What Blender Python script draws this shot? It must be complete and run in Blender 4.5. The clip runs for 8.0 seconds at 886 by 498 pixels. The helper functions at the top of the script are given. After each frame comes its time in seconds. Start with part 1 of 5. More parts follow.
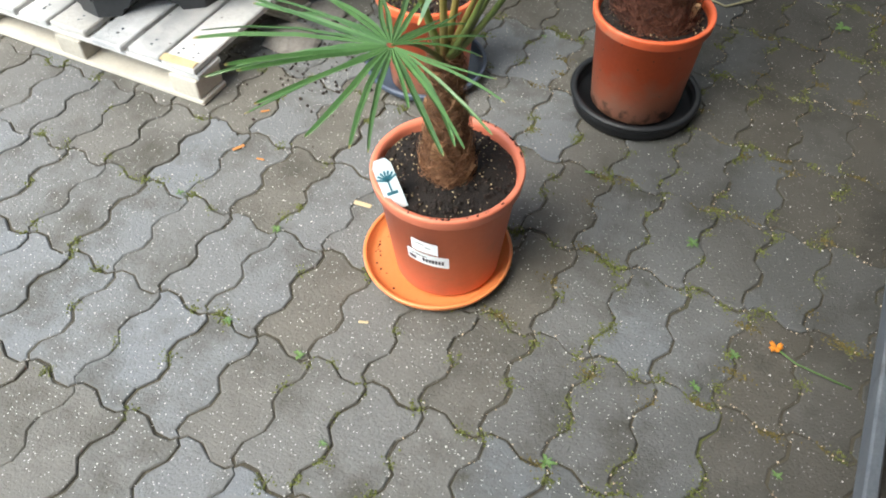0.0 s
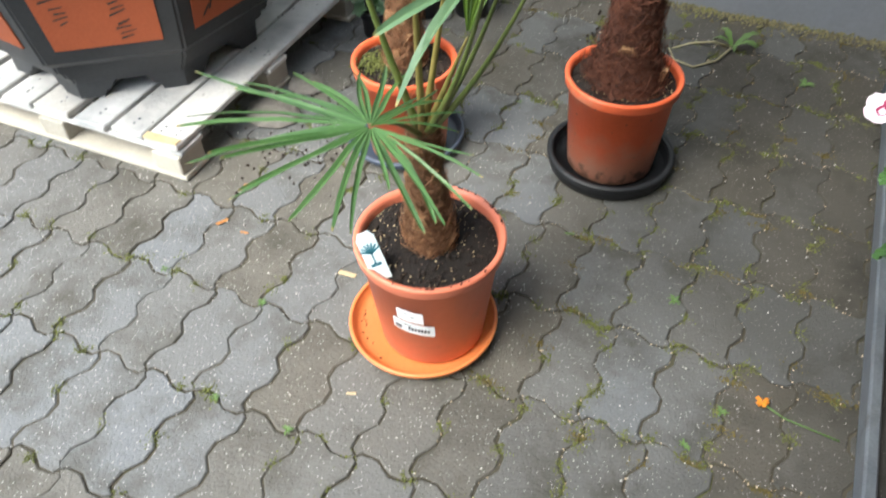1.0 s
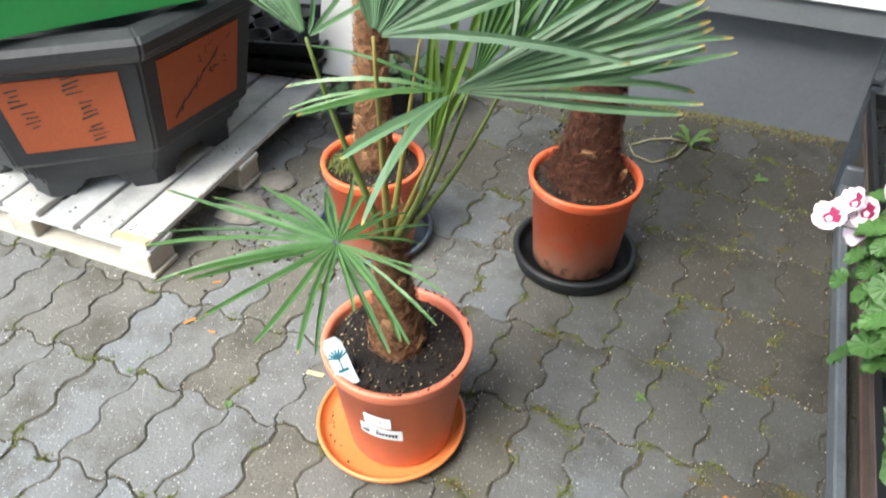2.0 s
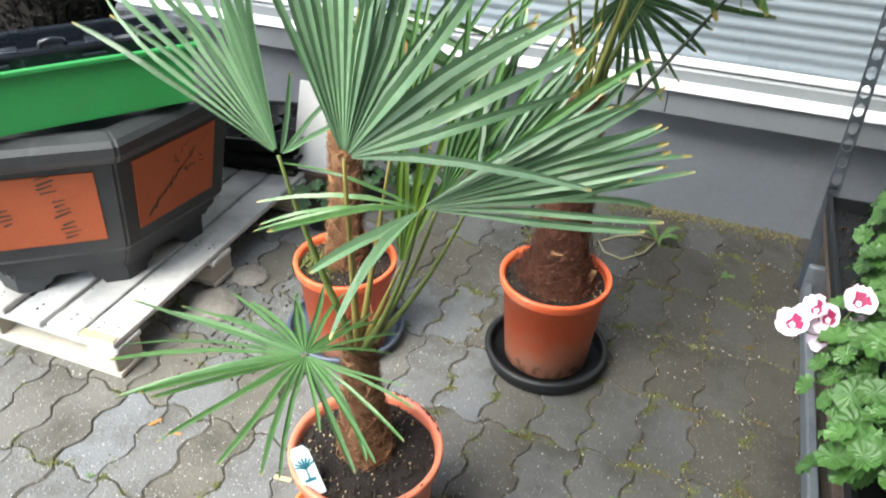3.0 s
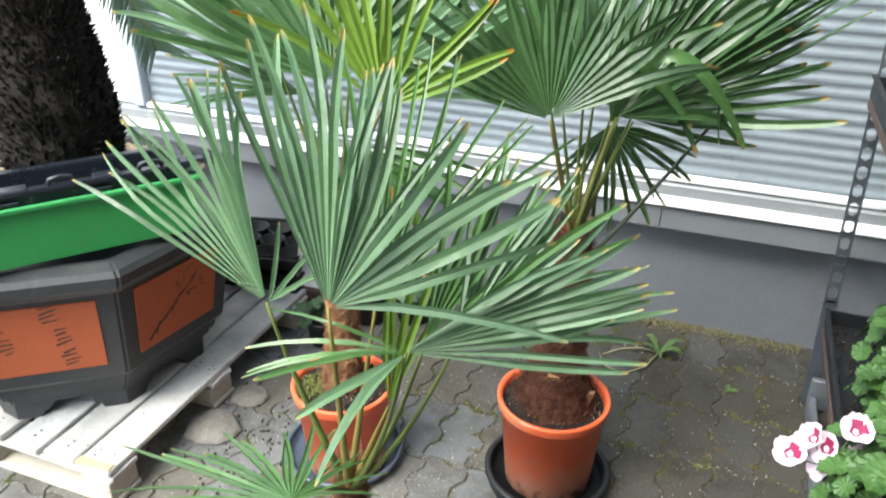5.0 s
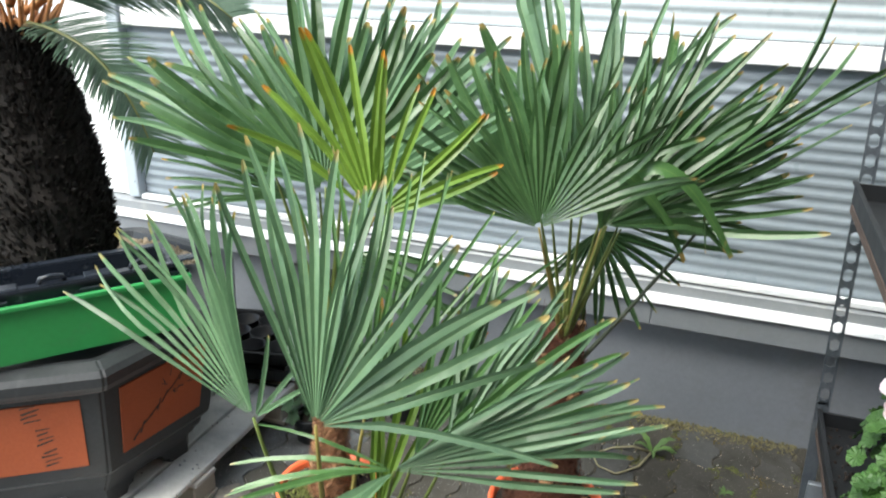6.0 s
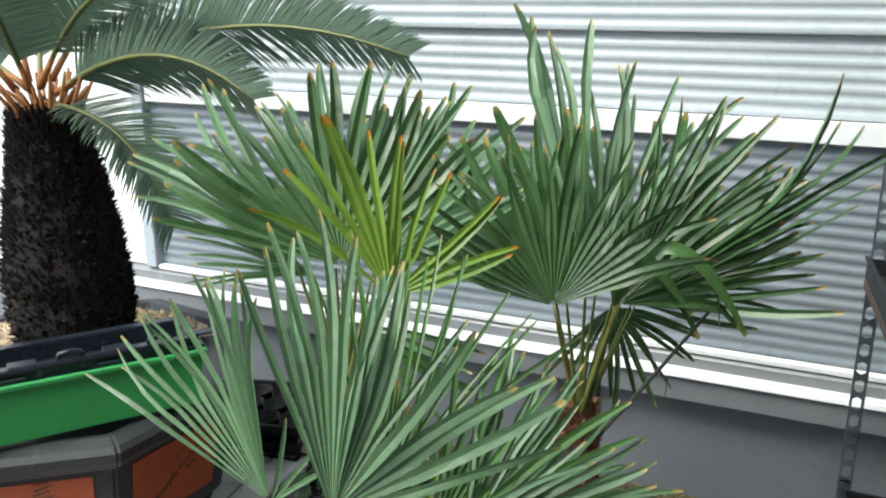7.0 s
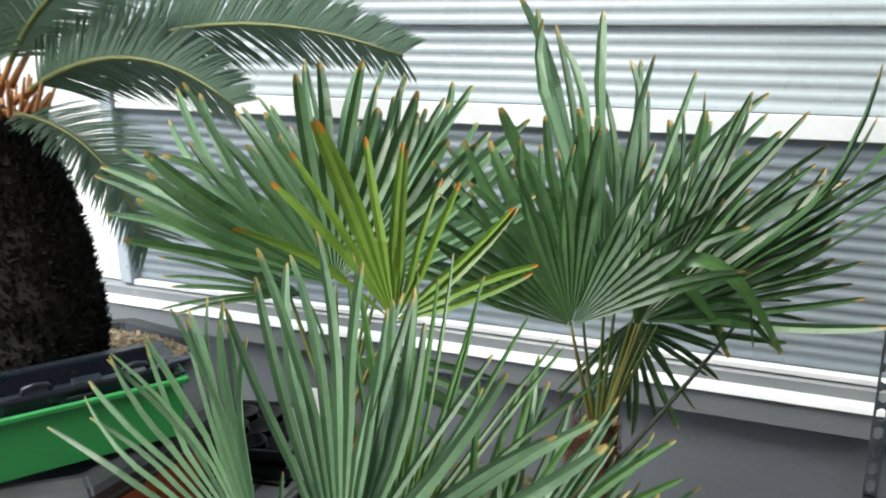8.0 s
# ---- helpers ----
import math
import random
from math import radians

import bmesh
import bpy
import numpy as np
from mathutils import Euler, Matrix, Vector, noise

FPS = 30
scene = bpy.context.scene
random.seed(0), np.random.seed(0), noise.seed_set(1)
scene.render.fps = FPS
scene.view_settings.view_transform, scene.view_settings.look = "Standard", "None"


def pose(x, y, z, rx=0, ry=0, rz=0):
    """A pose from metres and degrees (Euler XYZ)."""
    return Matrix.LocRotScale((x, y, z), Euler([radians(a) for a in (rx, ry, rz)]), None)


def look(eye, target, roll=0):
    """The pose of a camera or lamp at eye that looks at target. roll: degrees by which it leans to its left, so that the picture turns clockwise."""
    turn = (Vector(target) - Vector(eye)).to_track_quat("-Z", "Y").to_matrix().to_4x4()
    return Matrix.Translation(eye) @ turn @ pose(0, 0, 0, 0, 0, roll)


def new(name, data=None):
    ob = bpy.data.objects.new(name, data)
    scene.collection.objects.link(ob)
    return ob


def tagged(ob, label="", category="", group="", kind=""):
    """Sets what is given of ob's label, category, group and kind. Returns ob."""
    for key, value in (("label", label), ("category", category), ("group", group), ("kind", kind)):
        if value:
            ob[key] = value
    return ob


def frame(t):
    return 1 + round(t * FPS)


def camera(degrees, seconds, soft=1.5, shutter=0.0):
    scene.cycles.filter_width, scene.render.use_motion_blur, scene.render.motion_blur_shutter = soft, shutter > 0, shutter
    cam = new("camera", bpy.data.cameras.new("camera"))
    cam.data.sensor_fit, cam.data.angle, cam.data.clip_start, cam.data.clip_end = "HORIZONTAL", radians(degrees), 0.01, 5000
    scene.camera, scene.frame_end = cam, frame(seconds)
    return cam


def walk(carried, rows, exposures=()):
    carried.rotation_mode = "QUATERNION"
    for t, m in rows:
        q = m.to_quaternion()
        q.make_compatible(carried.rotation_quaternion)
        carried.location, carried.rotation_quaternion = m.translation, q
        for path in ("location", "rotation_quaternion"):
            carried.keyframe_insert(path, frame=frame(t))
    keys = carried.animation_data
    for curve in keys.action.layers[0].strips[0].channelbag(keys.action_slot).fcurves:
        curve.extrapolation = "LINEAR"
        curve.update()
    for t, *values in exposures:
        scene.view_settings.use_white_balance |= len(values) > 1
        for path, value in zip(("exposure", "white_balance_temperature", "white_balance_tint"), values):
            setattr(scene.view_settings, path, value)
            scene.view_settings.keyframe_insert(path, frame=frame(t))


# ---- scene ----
cam = camera(60.1, 8.0, soft=1.9, shutter=0.5)
PATH = [
    (0, (0.213, -0.822, 1.248), (-0.359, 0.328, -0.285), -0.2),
    (0.5, (0.21, -0.82, 1.259), (-0.365, 0.354, -0.254), -0.4),
    (1, (0.212, -0.814, 1.276), (-0.37, 0.45, -0.161), -1.1),
    (2.5, (0.214, -0.778, 1.356), (-0.347, 0.706, 0.138), 1.4),
    (3, (0.216, -0.769, 1.373), (-0.343, 0.786, 0.246), 1.9),
    (3.5, (0.22, -0.76, 1.387), (-0.354, 0.833, 0.323), 2.1),
    (4, (0.225, -0.751, 1.397), (-0.374, 0.87, 0.389), 1.6),
    (5.3, (0.245, -0.733, 1.455), (-0.395, 0.957, 0.599), 0.7),
    (5.5, (0.242, -0.728, 1.463), (-0.399, 0.987, 0.658), 1.0),
    (6, (0.24, -0.727, 1.486), (-0.408, 1.021, 0.764), 1.2),
    (6.5, (0.237, -0.732, 1.509), (-0.43, 1.04, 0.864), 1.0),
    (7, (0.236, -0.737, 1.519), (-0.462, 1.049, 0.952), 0.9),
    (7.5, (0.229, -0.719, 1.52), (-0.491, 1.075, 1.005), 0.2),
    (8, (0.143, -0.624, 1.507), (-0.504, 1.182, 0.942), 0.1),
]
EXPOSURES = [(0.0, 1.70, 6600, 4), (2.5, 2.04, 6600, 4), (4.0, 2.12, 6500, 4), (5.5, 1.90, 6600, 3), (7.0, 1.38, 6600, 2), (8.0, 1.28, 6600, 3)]
walk(cam, [(t, look(eye, target, roll)) for t, eye, target, roll in PATH], EXPOSURES)

# ---- world and light: bright overcast sky, softly stronger from the open side ----
world = bpy.data.worlds.new("overcast_sky")
scene.world = world
world.use_nodes = True
wn, wl = world.node_tree.nodes, world.node_tree.links
sky = wn.new("ShaderNodeTexSky")
sky.sky_type, sky.sun_disc = "NISHITA", False
sky.sun_elevation, sky.sun_rotation = radians(56), radians(-155)
sky.air_density, sky.dust_density = 1.0, 2.5
wl.new(sky.outputs[0], wn["Background"].inputs[0])
wn["Background"].inputs[1].default_value = 0.145
sun = new("sun", bpy.data.lights.new("sun", "SUN"))
sun.data.energy, sun.data.angle, sun.data.color = 1.9, radians(40), (1.0, 0.985, 0.96)
sun.matrix_world = look((-1.2, -2.2, 4.2), (0, 0.4, 0))


# ---- materials ----
def mat(name, dark, light, scale=8.0, rough=0.6, bump=0.15, metal=0.0, fine=9.0, specks=None, stain=None, spread=0.0, island=False, bump_scale=None, coat=0.0, tones=None):
    """A node material: two scales of noise between two colours, optional specks and stains, bump, and a random shift per object."""
    m = bpy.data.materials.new(name)
    m.use_nodes = True
    nt = m.node_tree
    n, l = nt.nodes, nt.links
    b = n["Principled BSDF"]
    tc = n.new("ShaderNodeTexCoord")
    src = tc.outputs["Object"]
    rnd = None
    if spread > 0:
        if island:
            g = n.new("ShaderNodeNewGeometry")
            rnd = g.outputs["Random Per Island"]
        else:
            g = n.new("ShaderNodeObjectInfo")
            rnd = g.outputs["Random"]
            mul = n.new("ShaderNodeMath")
            mul.operation, mul.inputs[1].default_value = "MULTIPLY", 37.0
            l.new(rnd, mul.inputs[0])
            add = n.new("ShaderNodeVectorMath")
            l.new(src, add.inputs[0])
            l.new(mul.outputs[0], add.inputs[1])
            src = add.outputs[0]

    def noise_tex(sc, detail, rough_=0.6):
        t = n.new("ShaderNodeTexNoise")
        t.inputs["Scale"].default_value, t.inputs["Detail"].default_value, t.inputs["Roughness"].default_value = sc, detail, rough_
        l.new(src, t.inputs["Vector"])
        return t.outputs["Fac"]

    def ramp(fac, lo, hi):
        r = n.new("ShaderNodeMapRange")
        r.inputs[1].default_value, r.inputs[2].default_value = lo, hi
        l.new(fac, r.inputs[0])
        return r.outputs[0]

    def mix(fac, a, c, kind="MIX"):
        x = n.new("ShaderNodeMix")
        x.data_type, x.blend_type = "RGBA", kind
        for sock, v in ((x.inputs[0], fac), (x.inputs[6], a), (x.inputs[7], c)):
            if isinstance(v, tuple):
                sock.default_value = (*v, 1)
            elif isinstance(v, float):
                sock.default_value = v
            else:
                l.new(v, sock)
        return x.outputs[2]

    big, small = noise_tex(scale, 4), noise_tex(scale * fine, 5)
    col = mix(ramp(big, 0.3, 0.7), dark, light)
    col = mix(0.45, col, mix(ramp(small, 0.3, 0.7), dark, light))
    if rnd is not None:
        lo_t, hi_t = tones or (tuple(c * 0.35 for c in dark), tuple(min(1, c * 1.5) for c in light))
        col = mix(spread, col, mix(rnd, lo_t, hi_t))
    if stain:
        colour, sc, lo, hi = stain
        col = mix(ramp(noise_tex(sc, 6, 0.65), lo, hi), col, colour)
    if specks:
        colour, sc, size = specks
        v = n.new("ShaderNodeTexVoronoi")
        v.inputs["Scale"].default_value = sc
        l.new(src, v.inputs["Vector"])
        col = mix(ramp(v.outputs["Distance"], size, size * 0.5), col, colour)
    l.new(col, b.inputs["Base Color"])
    rr = n.new("ShaderNodeMapRange")
    rr.inputs[3].default_value, rr.inputs[4].default_value = max(0.05, rough - 0.12), min(1, rough + 0.12)
    l.new(big, rr.inputs[0])
    l.new(rr.outputs[0], b.inputs["Roughness"])
    b.inputs["Metallic"].default_value = metal
    b.inputs["Coat Weight"].default_value = coat
    if bump:
        bp = n.new("ShaderNodeBump")
        bp.inputs["Strength"].default_value, bp.inputs["Distance"].default_value = bump, 0.004
        l.new(noise_tex(bump_scale or scale * fine, 6), bp.inputs["Height"])
        l.new(bp.outputs[0], b.inputs["Normal"])
    return m


def leaf_mat(name, base, light, tip, tip_from=0.93, rough=0.33):
    """A leaf with a paler midrib line, streaks along it and dried tips; 'along' and 'across' are stored on the blade."""
    m = mat(name, base, light, 14, rough, 0.12, fine=7, spread=0.34)
    n, l = m.node_tree.nodes, m.node_tree.links
    b = n["Principled BSDF"]
    old = b.inputs["Base Color"].links[0].from_socket
    at = n.new("ShaderNodeAttribute")
    at.attribute_name = "blade"
    sep = n.new("ShaderNodeSeparateXYZ")
    l.new(at.outputs["Vector"], sep.inputs[0])
    nz = n.new("ShaderNodeTexNoise")
    nz.inputs["Scale"].default_value = 60
    tc = n.new("ShaderNodeTexCoord")
    l.new(tc.outputs["Object"], nz.inputs["Vector"])
    ad = n.new("ShaderNodeMath")
    ad.operation, ad.inputs[1].default_value = "MULTIPLY_ADD", 0.12
    l.new(nz.outputs["Fac"], ad.inputs[0])
    l.new(sep.outputs["X"], ad.inputs[2])
    r = n.new("ShaderNodeMapRange")
    r.inputs[1].default_value, r.inputs[2].default_value = tip_from + 0.06, tip_from + 0.10
    l.new(ad.outputs[0], r.inputs[0])
    x = n.new("ShaderNodeMix")
    x.data_type = "RGBA"
    x.inputs[7].default_value = (*tip, 1)
    l.new(r.outputs[0], x.inputs[0])
    l.new(old, x.inputs[6])
    r2 = n.new("ShaderNodeMapRange")
    r2.inputs[1].default_value, r2.inputs[2].default_value, r2.inputs[4].default_value = 0.88, 1.0, 0.45
    l.new(sep.outputs["Y"], r2.inputs[0])
    y = n.new("ShaderNodeMix")
    y.data_type = "RGBA"
    y.inputs[7].default_value = (light[0] * 1.7 + 0.02, light[1] * 1.5, light[2] * 1.3, 1)
    l.new(r2.outputs[0], y.inputs[0])
    l.new(x.outputs[2], y.inputs[6])
    l.new(y.outputs[2], b.inputs["Base Color"])
    tr = n.new("ShaderNodeBsdfTranslucent")
    l.new(y.outputs[2], tr.inputs["Color"])
    ms = n.new("ShaderNodeMixShader")
    ms.inputs[0].default_value = 0.28
    l.new(b.outputs[0], ms.inputs[1])
    l.new(tr.outputs[0], ms.inputs[2])
    l.new(ms.outputs[0], n["Material Output"].inputs[0])
    return m


PAVER = mat("concrete_paver", (0.098, 0.098, 0.093), (0.172, 0.172, 0.164), 9, 0.8, 1.0, fine=14, bump_scale=170, specks=((0.55, 0.55, 0.53), 115, 0.17), stain=((0.060, 0.056, 0.044), 6, 0.47, 0.72), spread=0.62, tones=((0.104, 0.088, 0.062), (0.165, 0.180, 0.198)))
PAVER_FAR = mat("concrete_paver_far", (0.098, 0.098, 0.093), (0.172, 0.172, 0.164), 9, 0.8, 0.5, fine=14, spread=0.62, island=True, tones=((0.104, 0.088, 0.062), (0.165, 0.180, 0.198)))
JOINT = mat("joint_sand", (0.026, 0.023, 0.016), (0.075, 0.064, 0.042), 6, 0.95, 0.8, fine=20, stain=((0.075, 0.082, 0.022), 4, 0.58, 0.70))
MOSS = mat("moss", (0.045, 0.055, 0.012), (0.135, 0.150, 0.035), 20, 0.9, 0.3, spread=0.3, island=True)
GRIT = mat("white_grit", (0.35, 0.34, 0.31), (0.6, 0.58, 0.54), 60, 0.8, 0.2)
PLINTH = mat("plinth_paint", (0.138, 0.150, 0.172), (0.182, 0.195, 0.220), 3, 0.65, 0.12, fine=25, stain=((0.105, 0.105, 0.098), 2.5, 0.54, 0.8))
LEDGE = mat("grey_metal_ledge", (0.165, 0.178, 0.195), (0.205, 0.218, 0.238), 4, 0.4, 0.04, fine=20, stain=((0.16, 0.17, 0.17), 6, 0.62, 0.8))
SILL = mat("grey_white_metal_sill", (0.185, 0.198, 0.210), (0.235, 0.248, 0.260), 5, 0.35, 0.04, fine=20, stain=((0.30, 0.31, 0.30), 9, 0.58, 0.76))
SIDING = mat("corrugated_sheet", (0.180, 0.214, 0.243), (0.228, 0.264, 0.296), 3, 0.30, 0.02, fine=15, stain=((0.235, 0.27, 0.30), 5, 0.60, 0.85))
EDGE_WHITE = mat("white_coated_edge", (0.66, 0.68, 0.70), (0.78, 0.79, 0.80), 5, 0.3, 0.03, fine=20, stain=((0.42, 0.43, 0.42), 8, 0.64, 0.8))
# same sheeting as SIDING; brighter sky light higher up is put into its colour
SIDING_SKYLIT = mat("skylit_corrugated_sheet", (0.38, 0.43, 0.46), (0.47, 0.52, 0.55), 3, 0.28, 0.02, fine=15, stain=((0.38, 0.42, 0.45), 5, 0.60, 0.85))
ALU = mat("grey_frame_paint", (0.36, 0.41, 0.46), (0.43, 0.48, 0.53), 6, 0.4, 0.05)
WHITEWALL = mat("white_render", (0.72, 0.72, 0.74), (0.82, 0.82, 0.83), 6, 0.8, 0.2, fine=20)
TERRA = mat("orange_pot_plastic", (0.68, 0.185, 0.105), (0.76, 0.230, 0.135), 7, 0.42, 0.08, fine=12, stain=((0.47, 0.22, 0.14), 7, 0.56, 0.78))
TERRA_DIRTY = mat("weathered_orange_pot", (0.66, 0.108, 0.036), (0.78, 0.145, 0.052), 7, 0.5, 0.14, fine=12, specks=((0.16, 0.06, 0.03), 40, 0.10), stain=((0.55, 0.27, 0.17), 8, 0.54, 0.74))
SAUCER_OR = mat("orange_saucer_plastic", (0.58, 0.185, 0.055), (0.68, 0.23, 0.075), 8, 0.4, 0.05, stain=((0.34, 0.13, 0.06), 14, 0.62, 0.8))
BLACKPL = mat("black_plastic", (0.005, 0.006, 0.0075), (0.011, 0.012, 0.0145), 10, 0.52, 0.08, stain=((0.035, 0.033, 0.03), 9, 0.66, 0.82))
BLUEPL = mat("slate_blue_plastic", (0.045, 0.062, 0.095), (0.07, 0.09, 0.13), 10, 0.45, 0.08, stain=((0.11, 0.11, 0.11), 9, 0.6, 0.8))
SOIL = mat("potting_soil", (0.005, 0.0035, 0.0028), (0.022, 0.014, 0.010), 34, 0.95, 1.0, fine=8, specks=((0.30, 0.22, 0.16), 70, 0.12))
CRUMB = mat("soil_crumb", (0.006, 0.004, 0.003), (0.032, 0.020, 0.014), 30, 0.95, 0.6, spread=0.5, island=True)
FIBRE = mat("palm_fibre", (0.055, 0.022, 0.010), (0.34, 0.17, 0.085), 30, 0.9, 0.6, fine=6, spread=0.45, island=True)
FIBRE_DARK = mat("dark_palm_fibre", (0.009, 0.0035, 0.0025), (0.150, 0.052, 0.028), 30, 0.9, 0.8, fine=6, spread=0.6, island=True)
BOOT = mat("leaf_base", (0.26, 0.125, 0.055), (0.48, 0.29, 0.15), 25, 0.7, 0.3, fine=6)
LEAF = leaf_mat("palm_leaf", (0.044, 0.122, 0.032), (0.108, 0.220, 0.074), (0.36, 0.28, 0.11), 0.965)
LEAF_BLUE = leaf_mat("palm_leaf_blue_green", (0.068, 0.150, 0.076), (0.156, 0.266, 0.146), (0.42, 0.32, 0.11), 0.955, 0.40)
LEAF_DEEP = leaf_mat("palm_leaf_deep_green", (0.034, 0.088, 0.028), (0.084, 0.166, 0.066), (0.40, 0.27, 0.09), 0.955, 0.30)
LEAF_YOUNG = leaf_mat("palm_leaf_yellow_green", (0.085, 0.165, 0.018), (0.16, 0.26, 0.045), (0.42, 0.17, 0.02), 0.93)
PETIOLE = mat("petiole", (0.085, 0.13, 0.03), (0.17, 0.20, 0.055), 12, 0.42, 0.1, fine=8)
PETIOLE_DARK = mat("petiole_dark", (0.030, 0.040, 0.026), (0.065, 0.080, 0.050), 12, 0.5, 0.1, fine=8)
PETIOLE_Y = mat("petiole_yellow", (0.19, 0.155, 0.04), (0.30, 0.24, 0.07), 12, 0.45, 0.1, fine=8)
SAGO_BARK = mat("sago_bark", (0.004, 0.003, 0.0025), (0.017, 0.011, 0.008), 25, 0.9, 0.8, fine=6, spread=0.4, island=True)
SAGO_LEAF = leaf_mat("sago_leaf", (0.060, 0.118, 0.072), (0.128, 0.195, 0.140), (0.06, 0.12, 0.05), 1.2, 0.35)
SAGO_RACHIS = mat("sago_rachis", (0.11, 0.13, 0.035), (0.19, 0.20, 0.07), 14, 0.45, 0.1)
SAGO_BASE = mat("sago_leaf_base", (0.30, 0.11, 0.03), (0.48, 0.22, 0.08), 14, 0.6, 0.2)
WOOD = mat("weathered_pallet_wood", (0.42, 0.415, 0.40), (0.68, 0.68, 0.665), 4, 0.8, 0.6, fine=20, specks=((0.10, 0.09, 0.08), 26, 0.10), stain=((0.26, 0.27, 0.28), 5, 0.50, 0.74), spread=0.30, tones=((0.36, 0.31, 0.24), (0.72, 0.74, 0.76)))
WOOD_END = mat("cut_pallet_wood", (0.34, 0.31, 0.26), (0.50, 0.47, 0.40), 12, 0.8, 0.4, fine=10, spread=0.2)
BOWL = mat("dark_glazed_ceramic", (0.019, 0.021, 0.0235), (0.040, 0.043, 0.047), 6, 0.45, 0.15, fine=14, stain=((0.07, 0.073, 0.076), 7, 0.64, 0.84))
BOWL_PANEL = mat("red_clay_panel", (0.34, 0.075, 0.025), (0.44, 0.105, 0.038), 8, 0.7, 0.2, fine=18)
INK = mat("dark_brush_ink", (0.03, 0.022, 0.018), (0.06, 0.045, 0.035), 20, 0.6, 0.1)
GREEN = mat("green_plastic", (0.022, 0.205, 0.052), (0.03, 0.26, 0.068), 5, 0.4, 0.03, fine=14, stain=((0.05, 0.18, 0.07), 6, 0.62, 0.8))
NAVY = mat("navy_black_plastic", (0.008, 0.011, 0.017), (0.017, 0.021, 0.029), 8, 0.28, 0.05, stain=((0.12, 0.13, 0.14), 11, 0.64, 0.74))
CONCRETE = mat("grey_trough_concrete", (0.20, 0.205, 0.21), (0.29, 0.295, 0.30), 6, 0.8, 0.3, fine=14, stain=((0.12, 0.12, 0.115), 5, 0.56, 0.75))
GRAVEL = mat("beige_gravel", (0.28, 0.2, 0.12), (0.55, 0.45, 0.32), 40, 0.85, 0.3, spread=0.5, island=True)
GALV = mat("galvanised_steel", (0.20, 0.22, 0.25), (0.32, 0.35, 0.38), 18, 0.42, 0.1, metal=0.65, stain=((0.13, 0.12, 0.11), 10, 0.6, 0.8))
STEELDARK = mat("grey_rack_steel", (0.075, 0.088, 0.105), (0.15, 0.17, 0.195), 14, 0.4, 0.1, metal=0.5, stain=((0.12, 0.07, 0.045), 10, 0.62, 0.8))
RUSTWOOD = mat("brown_shelf_board", (0.05, 0.032, 0.026), (0.11, 0.075, 0.06), 10, 0.8, 0.3, fine=10)
PEL_LEAF = mat("pelargonium_leaf", (0.022, 0.068, 0.013), (0.066, 0.152, 0.032), 22, 0.5, 0.4, fine=5, spread=0.35, island=True)
PEL_STEM = mat("pelargonium_stem", (0.09, 0.15, 0.04), (0.15, 0.2, 0.06), 22, 0.6, 0.2)
PETAL = mat("white_pink_petal", (0.78, 0.60, 0.70), (0.88, 0.78, 0.84), 40, 0.6, 0.2)
PETAL_DARK = mat("crimson_petal_blotch", (0.16, 0.004, 0.035), (0.30, 0.016, 0.085), 40, 0.6, 0.2)
PETAL_PINK = mat("hot_pink_petal", (0.72, 0.04, 0.20), (0.85, 0.10, 0.30), 40, 0.6, 0.2)
WEED = mat("weed_leaf", (0.055, 0.11, 0.028), (0.11, 0.19, 0.05), 30, 0.6, 0.2, spread=0.2)
ROOT = mat("pale_root", (0.26, 0.23, 0.13), (0.38, 0.35, 0.21), 30, 0.7, 0.2)
ORANGE_FL = mat("orange_flower", (0.55, 0.17, 0.01), (0.7, 0.26, 0.02), 40, 0.7, 0.3)
PAPER = mat("white_paper_label", (0.74, 0.75, 0.77), (0.82, 0.83, 0.84), 30, 0.5, 0.02)
PRINT = mat("black_print", (0.03, 0.03, 0.035), (0.06, 0.06, 0.07), 30, 0.5, 0.0)
TAGBLUE = mat("pale_blue_tag", (0.55, 0.72, 0.78), (0.72, 0.82, 0.86), 40, 0.35, 0.0)
TAGINK = mat("dark_teal_print", (0.02, 0.10, 0.14), (0.04, 0.18, 0.24), 40, 0.4, 0.0)
CARD = mat("white_plastic_board", (0.72, 0.73, 0.74), (0.82, 0.82, 0.83), 10, 0.5, 0.05)
IVY = mat("ivy_leaf", (0.02, 0.055, 0.022), (0.05, 0.11, 0.045), 30, 0.45, 0.3, spread=0.3, island=True)
STONE = mat("grey_brown_stone", (0.11, 0.10, 0.088), (0.22, 0.205, 0.185), 12, 0.85, 0.5, fine=8)
CHIP = mat("wood_chip", (0.40, 0.31, 0.17), (0.55, 0.44, 0.27), 30, 0.8, 0.2)
DRYLEAF = mat("dry_orange_leaf", (0.35, 0.13, 0.03), (0.5, 0.22, 0.06), 30, 0.8, 0.3)


